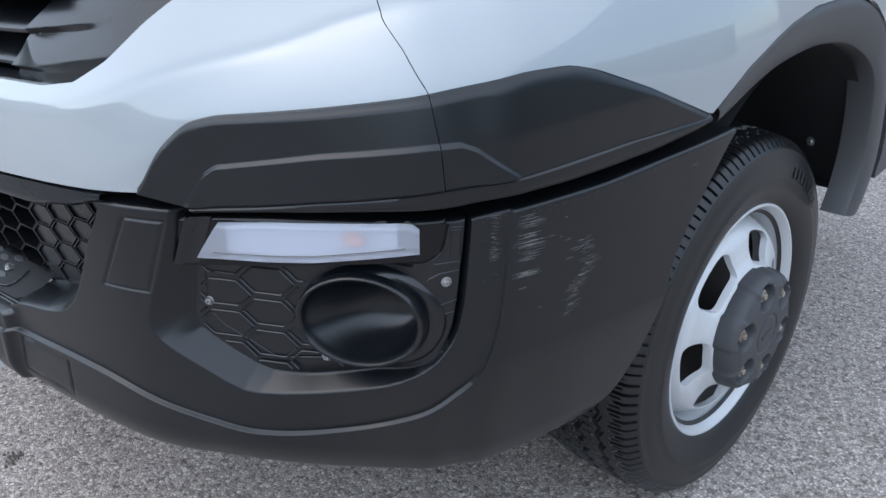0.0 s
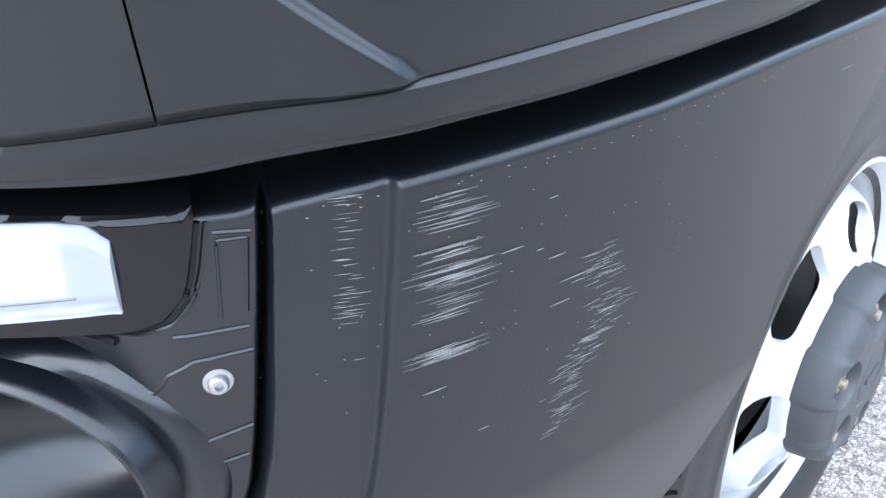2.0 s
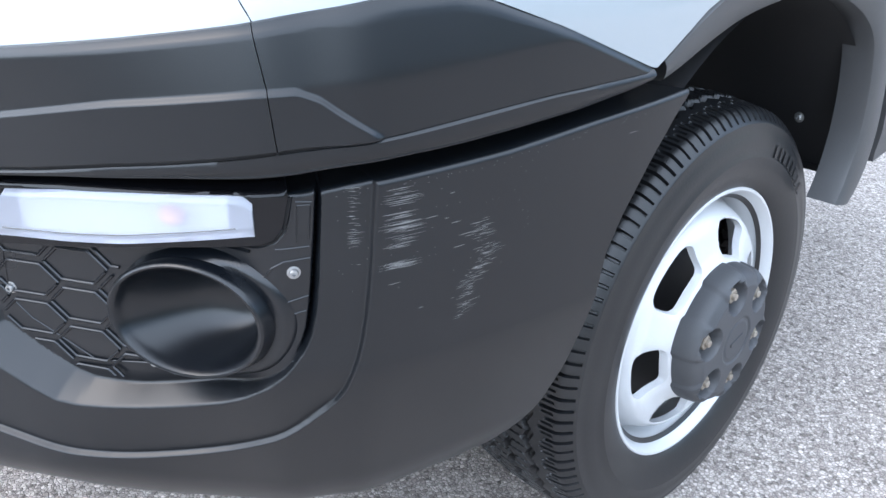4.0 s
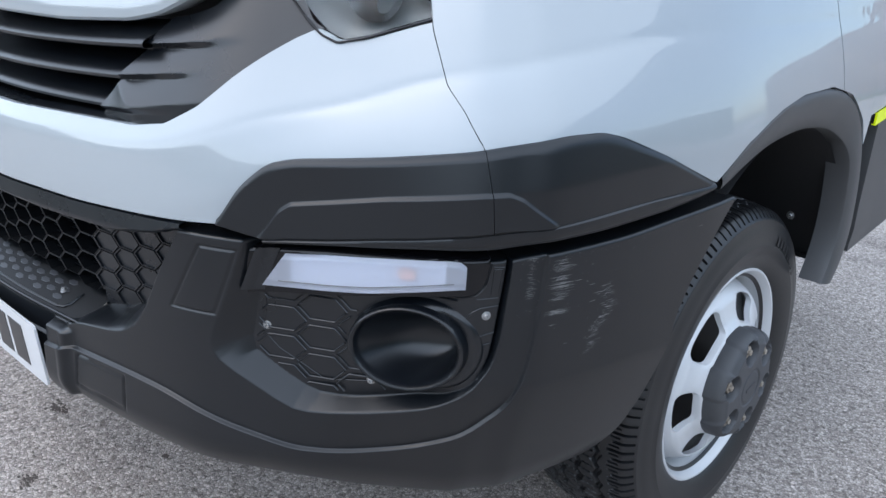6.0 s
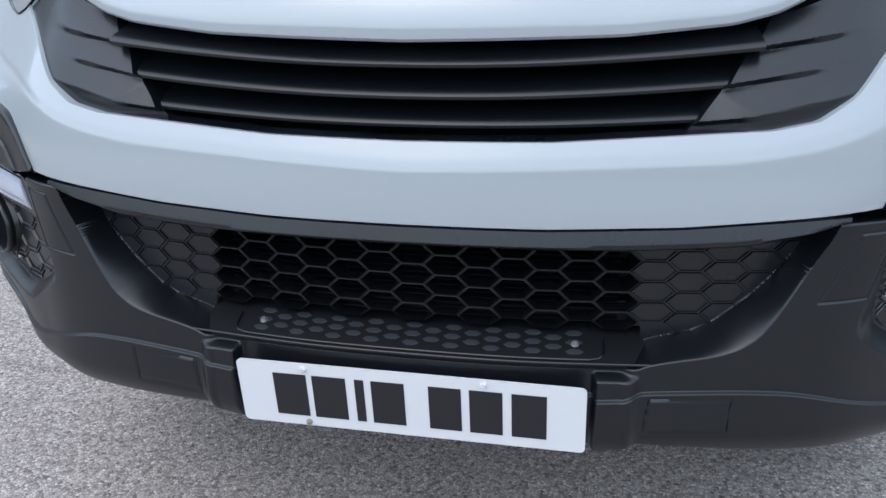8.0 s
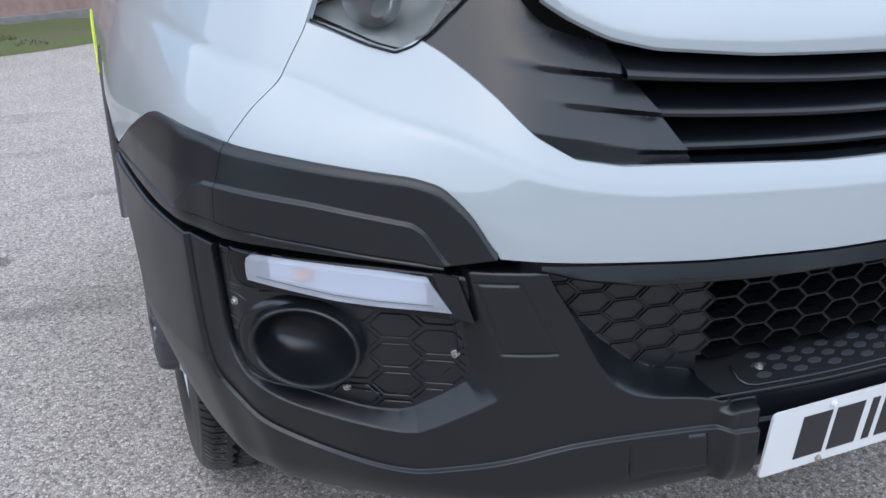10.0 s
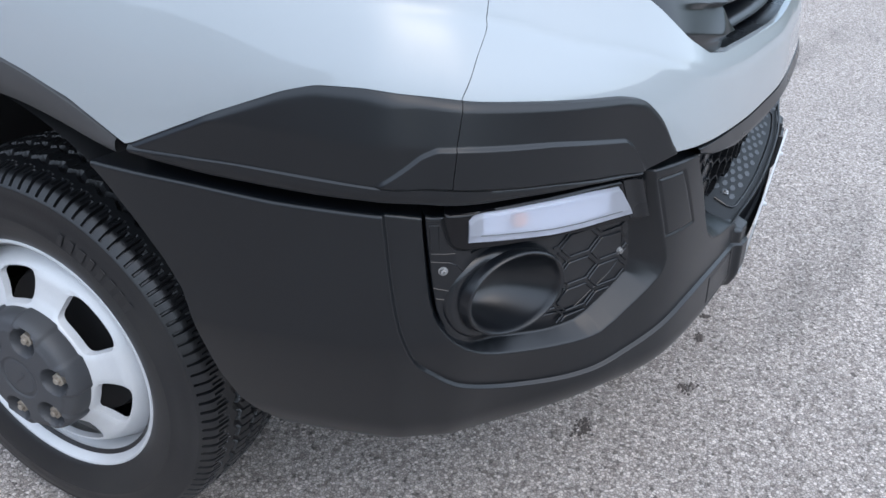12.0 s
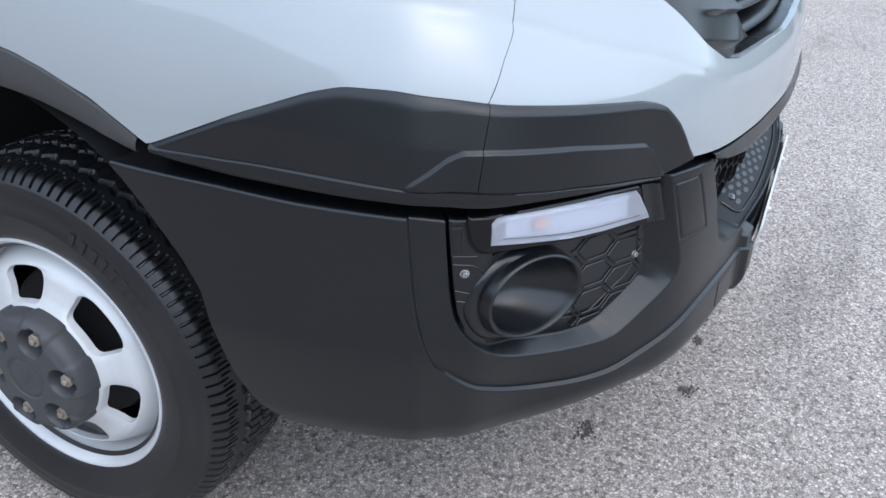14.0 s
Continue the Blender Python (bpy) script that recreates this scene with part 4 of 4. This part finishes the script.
# ---- headlights ----
HEAD_LOW = line([(.59, 1.165), (.64, 1.105), (.67, 1.07), (.70, 1.036), (.722, 1.012), (.742, .996), (.764, .988), (.80, .996), (.92, 1.032), (1.02, 1.056), (1.1, 1.075)], .006)
for side in (1, -1):
    lamp = new("headlight")
    lamp.parent = van
    tagged(lamp, "clear headlight with a dark housing and bright reflector")
    off = lambda s, z: white_off(s, z) - .004
    part("cover", panel(.60, 1.06, HEAD_LOW, lambda s: 1.17, off, ds=.008, rows=20, side=side, hem=.01), GLASS, lamp, "clear plastic cover").visible_shadow = False
    part("housing", panel(.605, 1.06, lambda s: HEAD_LOW(s) + .002, lambda s: 1.17, lambda s, z: white_off(s, z) - .028 - .03 * step((z - HEAD_LOW(s)) / .05), ds=.008, rows=20, side=side, hem=.02), HOUSING, lamp, "grey headlight housing")
    bm = bmesh.new()
    cord(bm, [at(side * s, HEAD_LOW(s), white_off(s, HEAD_LOW(s)) - .002) for s in np.linspace(.60, 1.06, 100)], .0016, 8)
    part("seal", bm, GLOSS, lamp, "black rubber seal")
    for s, z, r in ((.80, 1.05, .035), (.90, 1.085, .045)):
        bm = bmesh.new()
        c = at(side * s, z, white_off(s, z) - .055)
        nrm = (at(side * s, z, 0) - at(side * s, z, -.05)).normalized()
        m4 = Matrix.Translation(c) @ Vector((0, 0, 1)).rotation_difference(nrm).to_matrix().to_4x4()
        rings = [[bm.verts.new(m4 @ Vector((r * k * math.cos(a), r * k * math.sin(a), .05 * k * k - .005))) for a in [2 * math.pi * q / 32 for q in range(32)]] for k in (.08, .3, .5, .7, .85, 1.0, 1.06)]
        for a, b in zip(rings, rings[1:]):
            for q in range(32):
                bm.faces.new([a[q], a[(q + 1) % 32], b[(q + 1) % 32], b[q]])
        part("reflector", bm, CHROME, lamp, "bright reflector bowl")

# ---- wheel arches, sills, lower doors ----


def flow(points, n=100):
    """A smooth run through a few places."""
    p = np.array(points, float)
    t, q = np.linspace(0, len(p) - 1, n), np.linspace(-.75, .75, 11)
    return np.stack([np.mean([np.interp(np.clip(t + e, 0, len(p) - 1), np.arange(len(p)), p[:, c]) for e in q], 0) for c in (0, 1)], 1)


def arch_pairs():
    """Pairs of places (s, z) on the outer and inner edge of the arch trim, from the front tip over the top to the rear foot."""
    outer = flow([(1.388, .804), (1.466, .858), (1.565, .895), (1.667, .912), (1.80, .912), (1.905, .890), (1.994, .828), (2.047, .742), (2.076, .640), (2.078, .560), (2.045, .498), (2.010, .484)])
    inner = flow([(1.40, .788), (1.46, .800), (1.534, .8245), (1.65, .842), (1.79, .842), (1.906, .815), (1.972, .768), (1.997, .705), (2.010, .638), (2.006, .57), (1.985, .520), (1.965, .490)])
    return list(zip(outer, inner))


for side in (1, -1):
    table = []
    for (s0, z0), (s1, z1) in arch_pairs():
        row = []
        for v, o in ((0, -.014), (.0, -.004), (.06, .0), (.25, .003), (.6, .003), (.85, .0), (.96, -.004), (1.0, -.012), (1.0, -.05)):
            s, z = s0 + (s1 - s0) * v, z0 + (z1 - z0) * v
            row.append(at(side * s, z, o + white_off(s, z) * (1 - v) - .018 * step((z - .75) / .1) * v))
        table.append(row)
    part("wheel_arch_trim", grid_mesh(table), FADED, van, "grey-black plastic wheel arch trim")
    liner = []
    for k in range(49):
        a = radians(14 + 191 * k / 48)
        y, z = 1.035 - .43 * math.cos(a), .42 + .43 * math.sin(a)
        y = y if math.cos(a) > 0 else y - .06
        z = max(z, .50 if math.cos(a) < 0 else .46)
        liner.append([Vector((side * x, y, z)) for x in (.985, .97, .80, .62, .45)])
    part("arch_liner", grid_mesh(liner), DARK, van, "dark plastic wheel arch liner")
    for s, z in ((2.0, .70), (1.99, .60), (1.96, .52)):
        screw(Vector((side * .90, s - .717 + .045, z)), Vector((-side * .2, -1, 0)), .006)
    part("inner_wall", grid_mesh([[Vector((side * .44, y, .25)), Vector((side * .44, y, 1.0))] for y in (.45, 1.7)]), DARK, van)
    clad = panel(2.094, 2.6, lambda s: .534 + .085 * (s - 2.09), lambda s: .808 + .12 * (s - 2.03), lambda s, z: -.004 + .004 * step((z - .56) / .02), lambda s, z: s if z > .65 else s + .008 * step((.65 - z) / .1), .012, 16, side, .02)
    part("door_cladding", clad, FADED, van, "grey-black plastic door cladding")
    part("tape", panel(2.062, 2.6, lambda s: .809 + .12 * (s - 2.03), lambda s: .835 + .12 * (s - 2.03), lambda s, z: white_off(s, z) + .003, ds=.02, rows=4, side=side, hem=.004), YELLOW, van, "bright yellow reflective tape stripe")

# ---- plain cab behind the nose, closing the van above and behind ----
bm = bmesh.new()
ends = []
for x in (-.93, .93):
    ends.append([bm.verts.new((x * (1 - .10 * max(0, z - 1.4)), y, z)) for y, z in ((.70, 1.168), (.70, 1.20), (.73, 1.28), (1.45, 2.05), (1.78, 2.22), (2.60, 2.26), (2.60, 1.168))])
bm.faces.new(ends[0])
bm.faces.new(ends[1])
for k in range(7):
    bm.faces.new([ends[0][k], ends[0][(k + 1) % 7], ends[1][(k + 1) % 7], ends[1][k]])
bmesh.ops.triangulate(bm, faces=bm.faces[:])
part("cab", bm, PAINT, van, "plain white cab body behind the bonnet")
bm = bmesh.new()
bmesh.ops.create_cube(bm, size=1, matrix=Matrix.Translation((0, 2.58, .83)) @ Matrix.Diagonal((1.96, .04, .66, 1)))
part("rear_bulkhead", bm, DARK, van, "plain dark bulkhead", smooth=False)

# ---- wheels ----
def lathe(profile, n, fn=None):
    bm = bmesh.new()
    rings = []
    for k in range(n):
        a = 2 * math.pi * k / n
        ring = []
        for j, (x, r) in enumerate(profile):
            rr = r if fn is None else r + fn(a, x, r)
            ring.append(bm.verts.new((x, rr * math.sin(a), max(rr * math.cos(a), -.3365))))
        rings.append(ring)
    for k in range(n):
        a, b = rings[k], rings[(k + 1) % n]
        for j in range(len(profile) - 1):
            bm.faces.new([a[j], a[j + 1], b[j + 1], b[j]])
    return bm


def tread(a, x, r):
    """Grooves: four zigzag ones round the tyre, and dense slots across the shoulders."""
    if r < .3225:
        return 0.0
    d = 0.0
    zig = 4 * abs(((a * 58 / (2 * math.pi)) % 1) - .5) - 1
    for gx, w in ((-.052, .0050), (-.092, .0040), (-.128, .0040), (-.154, .0050)):
        g = abs(x - gx - .0050 * zig)
        d = max(d, .0090 * float(step((w + .0012 - g) / .0024)))
    edge = min(abs(x), abs(x + .183))
    turn = a * 116 / (2 * math.pi)
    ph, long = turn % 1.0, int(turn) % 2
    reach = .034 if long else .024
    if edge < reach and ph < .24:
        d = max(d, .0075 * float(step((reach - edge) / .003)) * float(step((r - .3222) / .003)))
    if .012 < edge < .030 and .58 < ph < .68:
        d = max(d, .0035)
    ph2 = (a * 116 / (2 * math.pi) + .5 + x * 9) % 1.0
    if -.146 < x < -.060 and ph2 < .16:
        d = max(d, .0040)
    return -d


prof = [(-.012, .200), (.0, .2165), (.006, .221), (.010, .226), (.0165, .238), (.0215, .256), (.0235, .270), (.0235, .272), (.0225, .2735), (.0215, .288), (.0175, .305), (.0135, .3155), (.0138, .3175), (.0130, .3195), (.0105, .3222), (.009, .3240), (.0062, .3275), (.003, .3310), (-.001, .3345)]
prof += [(x, .3375 + .0095 * (1 - ((x + .109) / .105) ** 2)) for x in np.linspace(-.006, -.212, 90)]
prof += [(-.217, .3345), (-.226, .322), (-.238, .29), (-.24, .26), (-.228, .225), (-.21, .20)]
prof = [(x if x > -.10 else -.10 + (x + .10) * .84, r) for x, r in prof]
tyre_bm = lathe(prof, 1392, tread)
RIM_X = line([(.085, .032), (.105, .028), (.118, .021), (.130, .013), (.145, .0075), (.163, .004), (.174, -.004), (.182, -.015), (.190, -.032), (.197, -.05)], .004)


def disc_point(a, r, dx=0.0):
    return Vector((RIM_X(r) + dx, r * math.sin(a), r * math.cos(a)))


def rim_mesh():
    bm = bmesh.new()
    r1, r2 = .109, .176
    half = math.pi / 6
    for q in range(6):
        a0 = q * math.pi / 3
        wide = .350 if q % 2 == 0 else .275
        tall = .0275
        rings = []
        n = 64
        for k in range(7):
            t = k / 6
            ring = []
            for i in range(n):
                ph = 2 * math.pi * i / n
                c, s = math.cos(ph), math.sin(ph)
                hx, hy = math.copysign(abs(c) ** .42, c) * wide, math.copysign(abs(s) ** .42, s) * tall
                m = max(abs(c), abs(s))
                ox, oy = c / m * half, s / m * (r2 - r1) / 2
                lift = .0025 * math.exp(-(t / .18) ** 2)
                ring.append(bm.verts.new(disc_point(a0 + hx * (1 - t) + ox * t, .1425 + hy * (1 - t) + oy * t + (.001 * t), -lift)))
            rings.append(ring)
        inner = []
        for i in range(n):
            ph = 2 * math.pi * i / n
            c, s = math.cos(ph), math.sin(ph)
            hx, hy = math.copysign(abs(c) ** .42, c) * wide * .97, math.copysign(abs(s) ** .42, s) * tall * .96
            inner.append(bm.verts.new(disc_point(a0 + hx, .1425 + hy, -.014)))
        rings.insert(0, inner)
        for a, b in zip(rings, rings[1:]):
            for i in range(n):
                bm.faces.new([a[i], a[(i + 1) % n], b[(i + 1) % n], b[i]])
    n = 144
    for prof in ([(.0, .02), (RIM_X(.085), .085), (RIM_X(.105), .105), (RIM_X(.113), .113)], [(RIM_X(r), r) for r in (.1745, .176, .182, .188, .194, .199)],
                 [(-.06, .196), (-.05, .1985), (-.03, .2010), (-.012, .2045), (-.004, .2085), (.003, .2120), (.0075, .2165), (.0075, .2200), (.004, .2235), (-.006, .224)]):
        rings = [[bm.verts.new((x, r * math.sin(2 * math.pi * k / n), r * math.cos(2 * math.pi * k / n))) for x, r in prof] for k in range(n)]
        for k in range(n):
            a, b = rings[k], rings[(k + 1) % n]
            for j in range(len(prof) - 1):
                bm.faces.new([a[j], a[j + 1], b[j + 1], b[j]])
    return bm


BOLT_R = .080


def cap_mesh():
    """A domed cap: a tall skirt with six stepped pads, round wells for the bolts and a flat middle."""
    bm = bmesh.new()
    n = 240
    skirt = [(.1120, .016), (.1142, .022), (.1140, .028), (.1132, .036), (.1122, .044), (.1104, .0505), (.1080, .0555), (.1045, .0600), (.1000, .0630), (.0950, .0646)]
    radii = [r for r, _ in skirt] + [.0950 * (1 - k / 56) for k in range(1, 56)] + [.0008]
    rings = []
    for k, r in enumerate(radii):
        ring = []
        for q in range(n):
            a = 2 * math.pi * q / n
            x = skirt[k][1] if k < len(skirt) else .0680 - .0034 * (r / .0950) ** 2
            near = abs((a + math.pi / 6) % (math.pi / 3) - math.pi / 6)
            pad = float(step((near - .24) / .06)) * float(step((r - .086) / .012))
            rr = r * (1 - .030 * pad)
            x -= .0030 * pad * float(step((x - .02) / .03))
            for w in range(6):
                b = w * math.pi / 3
                u, v = rr * math.cos(a - b) - BOLT_R + .002, rr * math.sin(a - b)
                x -= max(0.0, x - .041) * float(step((.0260 - math.hypot(u, v)) / .0075))
            flat = float(x > .055)
            x -= (.0024 * float(step((.0400 - rr) / .003)) - .0015 * float(step((.0330 - rr) / .002))) * flat
            ring.append(bm.verts.new((x, rr * math.sin(a), rr * math.cos(a))))
        rings.append(ring)
    for a, b in zip(rings, rings[1:]):
        for q in range(n):
            bm.faces.new([a[q], a[(q + 1) % n], b[(q + 1) % n], b[q]])
    return bm


wheel = new("wheel")
wheel.parent = van
tagged(wheel, "silver steel wheel with a black hub cap")
tyre = part("tyre", tyre_bm, RUBBER, wheel, "worn black rubber tyre")
rim = part("rim", rim_mesh(), STEEL, wheel, "silver steel rim with slots")
cap = part("hub_cap", cap_mesh(), CAP, wheel, "black plastic hub cap with sunken bolts")
bm = bmesh.new()
bmesh.ops.create_cone(bm, cap_ends=True, segments=48, radius1=.155, radius2=.14, depth=.05, matrix=pose(-.075, 0, 0, 0, 90, 0))
part("brake_drum", bm, DARK, wheel)
for q in range(6):
    a = q * math.pi / 3
    bm = bmesh.new()
    bmesh.ops.create_cone(bm, cap_ends=True, segments=6, radius1=.0165, radius2=.0155, depth=.005, matrix=pose(.042, BOLT_R * math.sin(a), BOLT_R * math.cos(a), 0, 90, 0))
    bmesh.ops.create_cone(bm, cap_ends=True, segments=6, radius1=.0128, radius2=.0120, depth=.013, matrix=pose(.051, BOLT_R * math.sin(a), BOLT_R * math.cos(a), 0, 90, 0))
    bmesh.ops.create_cone(bm, cap_ends=True, segments=16, radius1=.0062, radius2=.0055, depth=.007, matrix=pose(.0595, BOLT_R * math.sin(a), BOLT_R * math.cos(a), 0, 90, 0))
    bmesh.ops.bevel(bm, geom=bm.edges[:], offset=.0008, segments=1, affect="EDGES")
    part("bolt", bm, BOLT, wheel, "slightly rusty wheel bolt", smooth=False)
for k in range(8):
    a, wdt = radians(24 + k * 4.1), (.014 if k in (2, 5) else .010)
    rows = [[Vector((.0236 - .10 * max(0, r - .272) + lift, r * math.sin(a + d / r), r * math.cos(a + d / r))) for r, lift in ((.274, .0), (.2745, .0011), (.293, .0011), (.2935, 0))] for d in (-wdt / 2, -wdt / 2 + .001, wdt / 2 - .001, wdt / 2)]
    part("sidewall_mark", grid_mesh(rows), RUBBER, wheel, smooth=False)
bm = bmesh.new()
bmesh.ops.create_cube(bm, size=1, matrix=Matrix.Translation((.0678, 0, 0)) @ Matrix.Diagonal((.0016, .034, .006, 1)))
part("emblem", bm, CAP, wheel, smooth=False)
wheel.matrix_local = pose(.930, 1.017, .338)
other = copy_thing(wheel, pose(-.930, 1.017, .338, 0, 0, 180))
for ob, slots, bolts in ((wheel, 40, 13), (other, -49, 40)):
    for ch in ob.children:
        if ch.name.startswith("rim"):
            ch.rotation_euler = (radians(slots), 0, 0)
        elif not ch.name.startswith(("tyre", "sidewall_mark")):
            ch.rotation_euler = (radians(bolts), 0, 0)

# ---- the yard: verge, wall, stains ----
GRASS = material("rough_grass", (0.075, 0.088, 0.028), 0.9, grain=0.5, size=60, wear=0.8, wear_size=2.0, wear_colour=(0.10, 0.08, 0.055))
WALL = material("weathered_brick", (0.26, 0.17, 0.145), 0.85, grain=0.35, size=9, bump=0.01, wear=0.8, wear_size=1.6, wear_colour=(0.42, 0.31, 0.26))
COPING = material("weathered_concrete", (0.17, 0.165, 0.155), 0.85, grain=0.2, size=25, bump=0.004, wear=0.6, wear_colour=(0.25, 0.25, 0.23))
LEAF = material("dead_leaf_litter", (0.085, 0.070, 0.062), 0.8, grain=0.6, size=300)


def box(name, x0, x1, y0, y1, z0, z1, mat, m=Matrix(), bevel=0.0):
    bm = bmesh.new()
    bmesh.ops.create_cube(bm, size=1, matrix=m @ Matrix.Translation(((x0 + x1) / 2, (y0 + y1) / 2, (z0 + z1) / 2)) @ Matrix.Diagonal((x1 - x0, y1 - y0, z1 - z0, 1)))
    if bevel:
        bmesh.ops.bevel(bm, geom=bm.edges[:], offset=bevel, segments=2, affect="EDGES")
    return mesh_object(name, bm, mat, smooth=False)


YARD = Matrix.Translation((-4.2, 6.15, 0)) @ pose(0, 0, 0, 0, 0, 33)
bm = bmesh.new()
bmesh.ops.create_grid(bm, x_segments=160, y_segments=12, size=1, matrix=YARD @ Matrix.Translation((0, .75, .0)) @ Matrix.Diagonal((16, .75, 1, 1)))
for v in bm.verts:
    q = YARD.inverted() @ v.co
    v.co.z = .03 + .05 * noise.noise(q * 1.7) + .06 * step(q.y / 1.5) + .02 * noise.noise(q * 7)
    v.co.z *= float(step((q.y + .02) / .12))
    v.co.y += .12 * noise.noise(Vector((q.x * .8, 3, 0))) * (1 - min(1, q.y))
verge = tagged(mesh_object("verge", bm, GRASS), "patchy strip of grass and moss beside the asphalt", "verge", kind="structure")
random.seed(4)
bm = bmesh.new()
for i in range(5200):
    x, y = random.uniform(-2.5, 3.5), random.uniform(.05, 1.42)
    if noise.noise(Vector((x * 1.3, y * 2.5, 5))) < -.02:
        continue
    c = YARD @ Vector((x, y, .03 + .05 * noise.noise(Vector((x, y, 0)) * 1.7) + .06 * float(step(y / 1.5))))
    a, h = random.uniform(0, 6.28), random.uniform(.02, .05)
    d = Vector((math.cos(a), math.sin(a), 0))
    lean = Vector((random.uniform(-.5, .5), random.uniform(-.5, .5), 0)) * h
    q = [bm.verts.new(c - d * .006), bm.verts.new(c + d * .006), bm.verts.new(c + lean + Vector((0, 0, h)))]
    bm.faces.new(q)
tagged(mesh_object("grass", bm, GRASS, smooth=False), "short tufts of green grass on the verge", "grass", kind="stuff")
wall = tagged(box("wall_north", -16, 16, 1.60, 1.85, 0, 2.6, WALL, YARD), "weathered pink-brown brick boundary wall", "wall", kind="structure")
tagged(box("trim", -16, 16, 1.44, 1.585, 0, .16, COPING, YARD, .01), "grey concrete plinth along the wall", "plinth", kind="structure")

# the yard's other sides; house and conifers seen only as reflections in the paint
HEDGE = material("dense_hedge", (0.045, 0.06, 0.025), 0.9, grain=0.6, size=8, bump=0.05, wear=0.7, wear_colour=(0.07, 0.085, 0.04))
RENDER = material("pale_house_render", (0.42, 0.41, 0.40), 0.85, grain=0.1, size=12, wear=0.5, wear_colour=(0.36, 0.35, 0.34))
tagged(box("wall_west", -15, -12, 2.0, 16, 0, 5.5, RENDER), "pale rendered house wall across the yard", "house wall", kind="structure")
# two unseen hedge blocks, added to darken low reflections on the van
tagged(box("wall_south", -14, 14, -12.5, -11, 0, 2.3, HEDGE), "tall unseen dark hedge block behind the yard", "hedge", kind="structure")
tagged(box("wall_east", 11, 12.5, -12, 14, 0, 2.4, HEDGE), "tall unseen dark hedge block along the yard", "hedge", kind="structure")
bm = bmesh.new()
random.seed(9)
for i in range(60):
    y = -11 + i * .215
    bmesh.ops.create_cone(bm, cap_ends=True, segments=7, radius1=random.uniform(.25, .5), radius2=.05, depth=random.uniform(.5, 1.3), matrix=Matrix.Translation((-12.5, y, 2.2 + random.uniform(0, .25))))
bmesh.ops.create_cube(bm, size=1, matrix=Matrix.Translation((-12.5, -4.6, 1.05)) @ Matrix.Diagonal((1.2, 13, 2.1, 1)))
tagged(mesh_object("hedge", bm, HEDGE, smooth=False), "uneven dark conifer hedge at the yard edge", "hedge", kind="stuff")

# litter and damp marks on the asphalt in front of the van
for x, y, r, sx in ((-.092, .080, .020, 1.2), (-.322, .245, .026, 1.9), (.124, .088, .016, 1.3), (.226, .094, .010, 1.0), (.02, .33, .008, 1.0)):
    bm = bmesh.new()
    for k in range(int(3200 * r)):
        u, v = random.gauss(0, .40), random.gauss(0, .40)
        p = Vector((x + u * r * sx, y + v * r, 0))
        d = random.uniform(.0015, .0045)
        bmesh.ops.create_icosphere(bm, subdivisions=1, radius=d, matrix=Matrix.Translation(p + Vector((0, 0, d * .3))) @ Matrix.Diagonal((1, random.uniform(.5, 1), .5, 1)))
    tagged(mesh_object("leaf_litter", bm, LEAF), "small dark clump of damp leaf litter on asphalt", "litter", group="litter on the asphalt", kind="stuff")

# damp patches a few steps from the van, with frayed edges
random.seed(31)
for x, y, long, wide, turn in ((-2.62, 5.55, .42, .10, 12), (-2.22, 4.28, .40, .20, 20), (-1.98, 2.88, .20, .10, 30), (-1.74, 2.42, .26, .09, 25), (-1.78, 2.17, .20, .06, 30), (-1.50, 2.45, .12, .06, 10)):
    bm = bmesh.new()
    ring = []
    for k in range(64):
        a = 2 * math.pi * k / 64
        r = 1 + .34 * noise.noise(Vector((3 * math.cos(a) + x, 3 * math.sin(a) + y, 0))) + .22 * noise.noise(Vector((9 * math.cos(a), 9 * math.sin(a), x)))
        ring.append(bm.verts.new(pose(x, y, .0015, 0, 0, turn) @ Vector((long * r * math.cos(a), wide * r * math.sin(a), 0))))
    bm.faces.new(ring)
    tagged(mesh_object("damp_patch", bm, DAMP, smooth=False), "dark damp patch with a frayed edge on asphalt", "damp patch", group="damp patches on the asphalt", kind="stuff")

# bricks in the stretch of wall that can be seen past the van
BRICK = material("weathered_red_brick", (0.20, 0.115, 0.098), 0.85, grain=0.3, size=60, bump=0.002, wear=0.7, wear_size=9.0, wear_colour=(0.25, 0.175, 0.15))
bm = bmesh.new()
bmesh.ops.create_cube(bm, size=1, matrix=Matrix.Diagonal((.215, .02, .065, 1)))
bmesh.ops.bevel(bm, geom=bm.edges[:], offset=.004, segments=1, affect="EDGES")
brick_mesh = bpy.data.meshes.new("brick")
bm.to_mesh(brick_mesh)
bm.free()
brick_mesh.materials.append(BRICK)
for row in range(13):
    for k in range(17):
        ob = new("brick", brick_mesh)
        ob.parent = wall
        ob.matrix_local = YARD @ pose(-.55 + .225 * k + (.1125 if row % 2 else 0), 1.597 + random.uniform(-.002, .002), .205 + .075 * row, 0, 0, random.uniform(-.4, .4))
